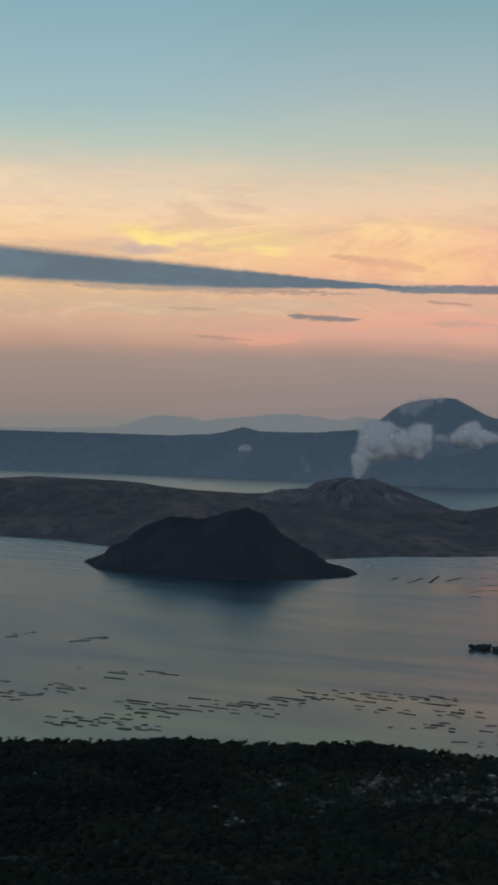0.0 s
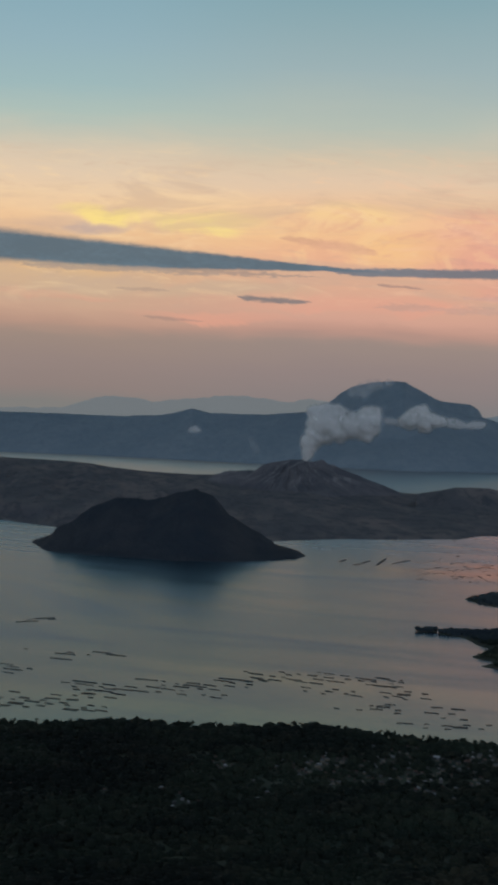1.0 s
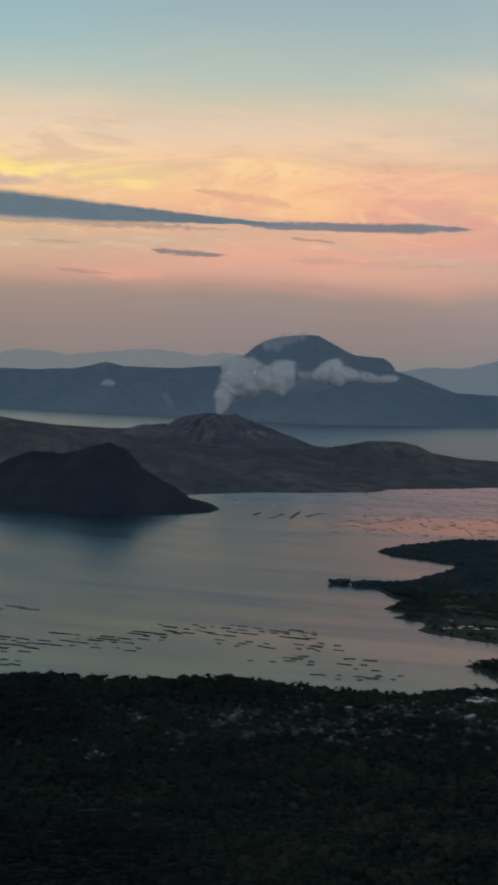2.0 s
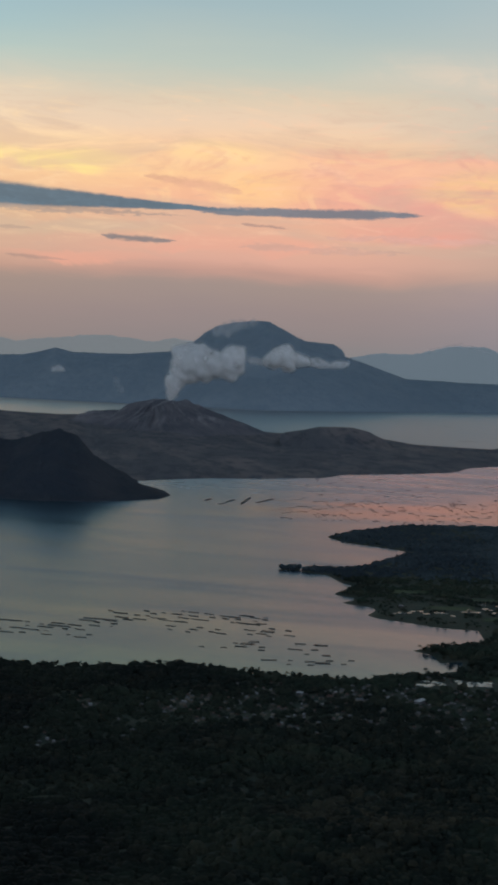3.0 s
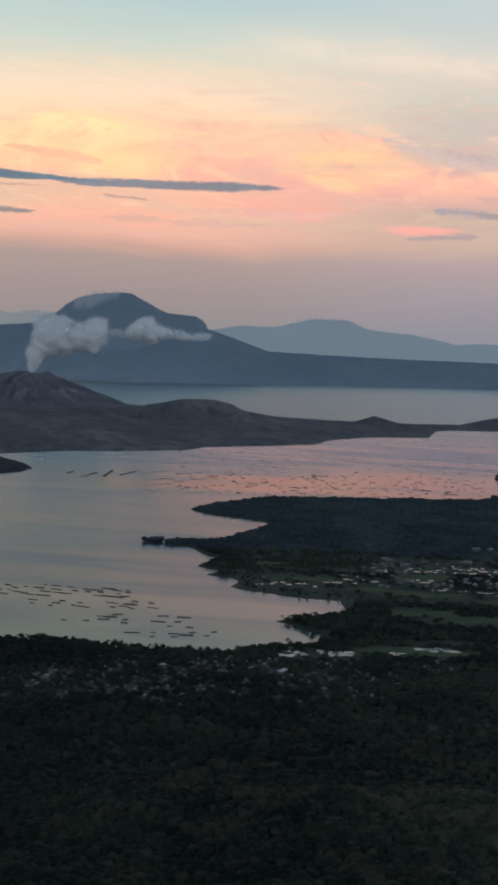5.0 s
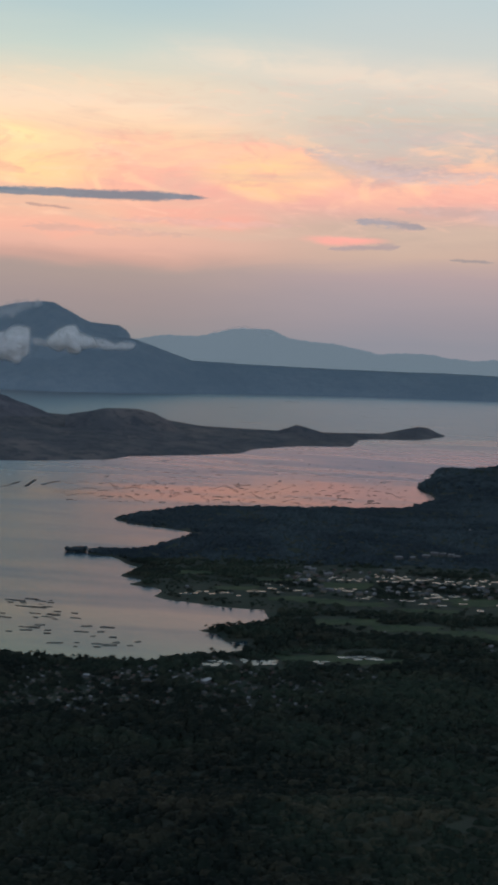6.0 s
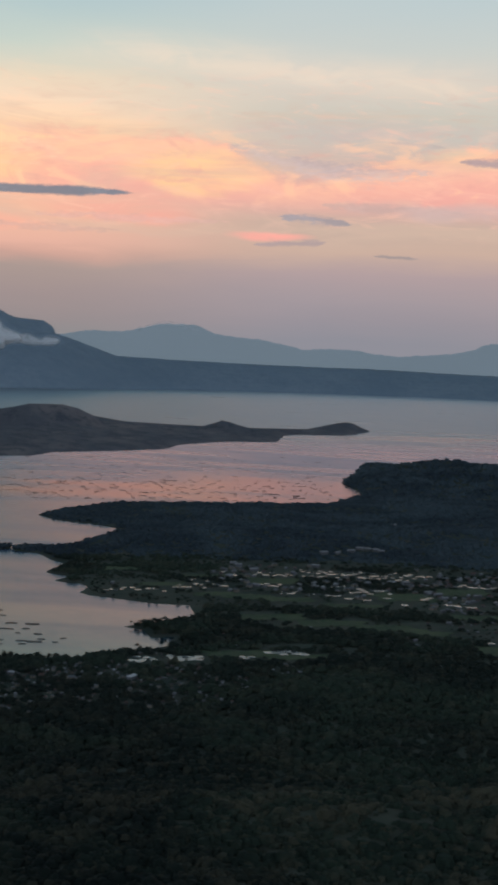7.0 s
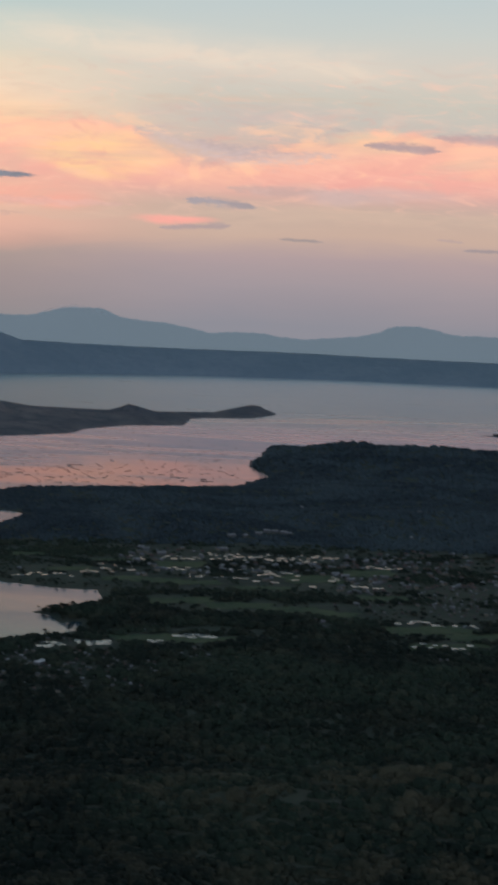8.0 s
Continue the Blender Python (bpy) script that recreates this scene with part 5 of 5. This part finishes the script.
# ---- fish cages ----
def cage_row(cells, size, label, hut=False, wide=0.62):
    """A raft of square cages: bamboo walks on drums, with nets inside, now and then a hut."""
    root = tagged(new("fish_cage"), label, "fish cage", "fish cages in the lake")
    L, w = cells * size, size * wide
    bm = bmesh.new()
    for y0 in (-w / 2, w / 2 - 0.2):
        box(bm, -L / 2, L / 2, y0, y0 + 0.2, 0.08, 0.26)
    for i in range(cells + 1):
        x0 = -L / 2 + i * (L - 0.2) / cells
        box(bm, x0, x0 + 0.2, -w / 2 + 0.2, w / 2 - 0.2, 0.11, 0.24)
    part("frame", bm, M_BAMBOO, root)
    for i in range(cells):
        bm = bmesh.new()
        x0 = -L / 2 + (i + 0.5) * L / cells
        box(bm, x0 - w * 0.36, x0 + w * 0.36, -w * 0.30, w * 0.30, -0.2, 0.06)
        part("net", bm, M_NET, root)
    for i in range(cells + 1):
        bm = bmesh.new()
        x0 = -L / 2 + 0.1 + i * (L - 0.2) / cells
        bmesh.ops.create_cone(bm, cap_ends=True, segments=8, radius1=0.09, radius2=0.09, depth=w * 0.96, matrix=pose(x0, 0, 0.04, 90, 0, 0))
        part("float", bm, M_DRUM, root)
        if i % 4 == 0:
            bm = bmesh.new()
            box(bm, x0 - 0.04, x0 + 0.04, w / 2 - 0.1, w / 2, 0.1, 0.26)
            part("post", bm, M_BAMBOO, root)
    if hut:
        bm = bmesh.new()
        box(bm, -0.24, 0.24, -0.2, 0.2, 0.19, 0.42)
        part("hut", bm, M_THATCH, root)
        bm = bmesh.new()
        vs = [bm.verts.new(co) for co in ((-.32, -.27, .40), (.32, -.27, .40), (.32, .27, .40), (-.32, .27, .40), (-.22, 0, .55), (.22, 0, .55))]
        for f in ((0, 1, 5, 4), (1, 2, 5), (2, 3, 4, 5), (3, 0, 4), (3, 2, 1, 0)):
            bm.faces.new([vs[i] for i in f])
        part("roof", bm, M_THATCH, root)
    return root


CAGES = [cage_row(3, 1.1, "short dark bamboo fish cage afloat on the lake"), cage_row(7, 1.1, "dark bamboo row of small fish cages afloat"), cage_row(11, 1.15, "long dark bamboo row of fish cages afloat", True), cage_row(3, 2.2, "broad dark fish cage raft afloat", False, 1.1)]


def far_pen(length, wide, label):
    """A floating pen: a bamboo rim and a net."""
    root = tagged(new("fish_pen"), label, "fish pen", "fish pens off the island")
    bm = bmesh.new()
    for y0 in (-wide / 2, wide / 2 - 0.3):
        box(bm, -length / 2, length / 2, y0, y0 + 0.3, -0.1, 0.22)
    for x0 in (-length / 2, -0.15, length / 2 - 0.3):
        box(bm, x0, x0 + 0.3, -wide / 2 + 0.3, wide / 2 - 0.3, -0.1, 0.20)
    part("rim", bm, M_CANE, root)
    bm = bmesh.new()
    box(bm, -length / 2 + 0.35, length / 2 - 0.35, -wide / 2 + 0.35, wide / 2 - 0.35, -0.2, 0.10)
    part("net", bm, M_NET, root)
    return root


PENS = [far_pen(3.5, 2.0, "small dark fish pen afloat off the island"), far_pen(7.0, 2.4, "long dark fish pen afloat off the island"), far_pen(5.0, 4.0, "broad dark fish pen afloat off the island"), far_pen(11.0, 1.8, "very long narrow fish pen afloat off the island")]
rows_of = []
# single rafts in the open water and along the near shore: bearing, dip, kind
LONE_RAFTS = [(-8.48, 7.60, 1), (-7.68, 7.45, 0), (-6.02, 7.76, 2), (-5.42, 7.64, 2), (-6.03, 8.73, 0), (-4.62, 8.90, 2), (-3.27, 8.84, 2), (-4.75, 9.08, 2), (-8.66, 9.18, 1), (-6.70, 9.27, 2), (-6.48, 9.46, 2),
              (-7.75, 9.67, 2), (-8.30, 9.84, 1), (-4.58, 9.91, 1), (-3.87, 9.89, 2), (-6.40, 10.25, 1), (-7.00, 10.44, 1), (-6.35, 10.65, 3), (-5.95, 10.62, 1), (-5.45, 10.74, 3), (-5.15, 10.70, 3),
              (-4.36, 10.87, 3), (-4.02, 10.84, 3), (-3.72, 10.90, 1), (-4.90, 10.35, 1), (-3.30, 10.20, 2), (-1.91, 10.19, 2), (-2.93, 10.44, 1), (-2.20, 10.05, 1), (-0.35, 10.28, 1)]
for lb, ld, kind in LONE_RAFTS:
    c = dip(lb, ld)
    rows_of.append((c[0], c[1], 26 if ld < 8 else 14 if abs(lb + 7.9) < 0.5 else -26, kind))
# near rafts in their groups: bearing, dip, half spreads of both, how many, turn
for b0, d0, wb, wd, n, turn in ((-8.3, 7.5, .5, .03, 3, -26), (-5.7, 7.7, .4, .04, 4, -26), (-4.0, 8.9, .9, .08, 6, 30), (-6.6, 9.4, .6, .1, 6, 30), (-8.2, 9.6, .7, .2, 7, 10), (-6.0, 10.6, 1.3, .14, 14, 22), (-4.2, 10.5, .7, .35, 10, 24), (-3.6, 10.1, .8, .14, 12, 28), (-1.6, 9.95, .6, .22, 7, 26), (-.2, 9.95, .5, .1, 7, 30),
                                (1.0, 9.8, .5, .14, 8, 30), (.1, 10.25, .5, .1, 6, 24), (2.7, 9.55, .7, .16, 14, 32), (4.5, 9.55, .6, .2, 12, 32), (6.4, 9.6, .8, .16, 16, 33), (5.0, 10.0, .9, .1, 10, 32), (7.6, 10.05, .5, .16, 8, 32), (6.2, 10.55, 1.0, .14, 8, 14), (9.2, 10.6, .5, .2, 3, 12), (9.4, 11.1, 1.6, .1, 8, 8)):
    lines = [(rng.uniform(b0 - wb, b0 + wb), rng.uniform(d0 - wd, d0 + wd)) for i in range(n)]
    for i in range(2 * n):
        lb, ld = lines[i // 2]
        c = dip(lb, ld)
        t = radians(-turn + rng.normal() * 5)
        step = 8.6 * (i % 2) + rng.uniform(-0.6, 0.6)
        kind = rng.choice(4, p=(.44, .34, .14, .08) if d0 < 10.2 else (.55, .14, .01, .30))
        rows_of.append((c[0] + math.cos(t) * step, c[1] + math.sin(t) * step, math.degrees(t), kind))
# five long rows that lead away across the water: bearing, dip, length, turn
LONG_ROWS = [(5.41, 5.33, 21, 76), (5.92, 5.46, 7, 40), (6.24, 5.35, 23, 74), (6.81, 5.33, 60, 83), (7.51, 5.31, 40, 70)]
# pens off the island, far more of them than near the shore
for n, b0, b1, d0, d1, w, turn in ((330, 8.0, 20.5, 5.1, 5.95, (6, 3, 1, 1), 14), (150, 9.0, 21.0, 4.3, 5.1, (6, 2, 1, 1), 16), (14, 15.0, 22.0, 3.75, 4.3, (2, 1, 1, 1), 5)):
    w = np.array(w) / sum(w)
    for i in range(n):
        c = dip(rng.uniform(b0, b1), rng.uniform(d0, d1))
        rows_of.append((c[0], c[1], -turn + rng.normal() * 8, rng.choice(4, p=w)))
cx = np.array([r[0] for r in rows_of])
cy = np.array([r[1] for r in rows_of])
depth = np.maximum(np.maximum(inside_by(cx, cy, SHORE), inside_by(cx, cy, ISLE)), inside_by(cx, cy, BM))
used, laid, spare = set(), [], []
for (x, y, turn, kind), d in zip(rows_of, depth):
    if d > -9 or any((x - a) ** 2 + ((y - c) * 0.85) ** 2 < (24 if y < 1000 else 12) for a, c in laid):
        continue
    laid.append((x, y))
    k = rng.uniform(0.55, 1.0) if y < 1000 else rng.uniform(0.35, 0.8)
    kinds, key = (PENS, kind + 10) if y > 1000 else (CAGES, kind)
    m = pose(x, y, 0, 0, 0, turn) @ Matrix.Diagonal((k, k * rng.uniform(.8, 1.2), k, 1))
    if key not in used:
        used.add(key)
        kinds[kind].matrix_basis = pose(x, y, 0, 0, 0, turn)
    elif y > 1000:
        spare.append((math.hypot(x, y), kind, m))
    else:
        copy_thing(kinds[kind], m)
for b_, down, length, turn in LONG_ROWS:
    q = dip(b_, down)
    copy_thing(PENS[3], pose(q[0], q[1], 0, 0, 0, turn - b_) @ Matrix.Diagonal((length / 11.0, 1.3, 1.3, 1)))
# the nearest pens are things of their own, the many beyond them one object
spare.sort(key=lambda q: q[0])
for _, kind, m in spare[:285]:
    copy_thing(PENS[kind], m)
bm = bmesh.new()
for _, kind, m in spare[285:]:
    for child in PENS[kind].children:
        vs = [bm.verts.new(m @ v.co) for v in child.data.vertices]
        for poly in child.data.polygons:
            bm.faces.new([vs[q] for q in poly.vertices]).material_index = int(child.data.materials[0] == M_NET)
me = bpy.data.meshes.new("far_fish_pens")
bm.to_mesh(me)
bm.free()
me.materials.append(M_CANE)
me.materials.append(M_NET)
tagged(new("far_fish_pens", me), "many small dark fish pens afloat far off the island", "fish pens", kind="stuff")
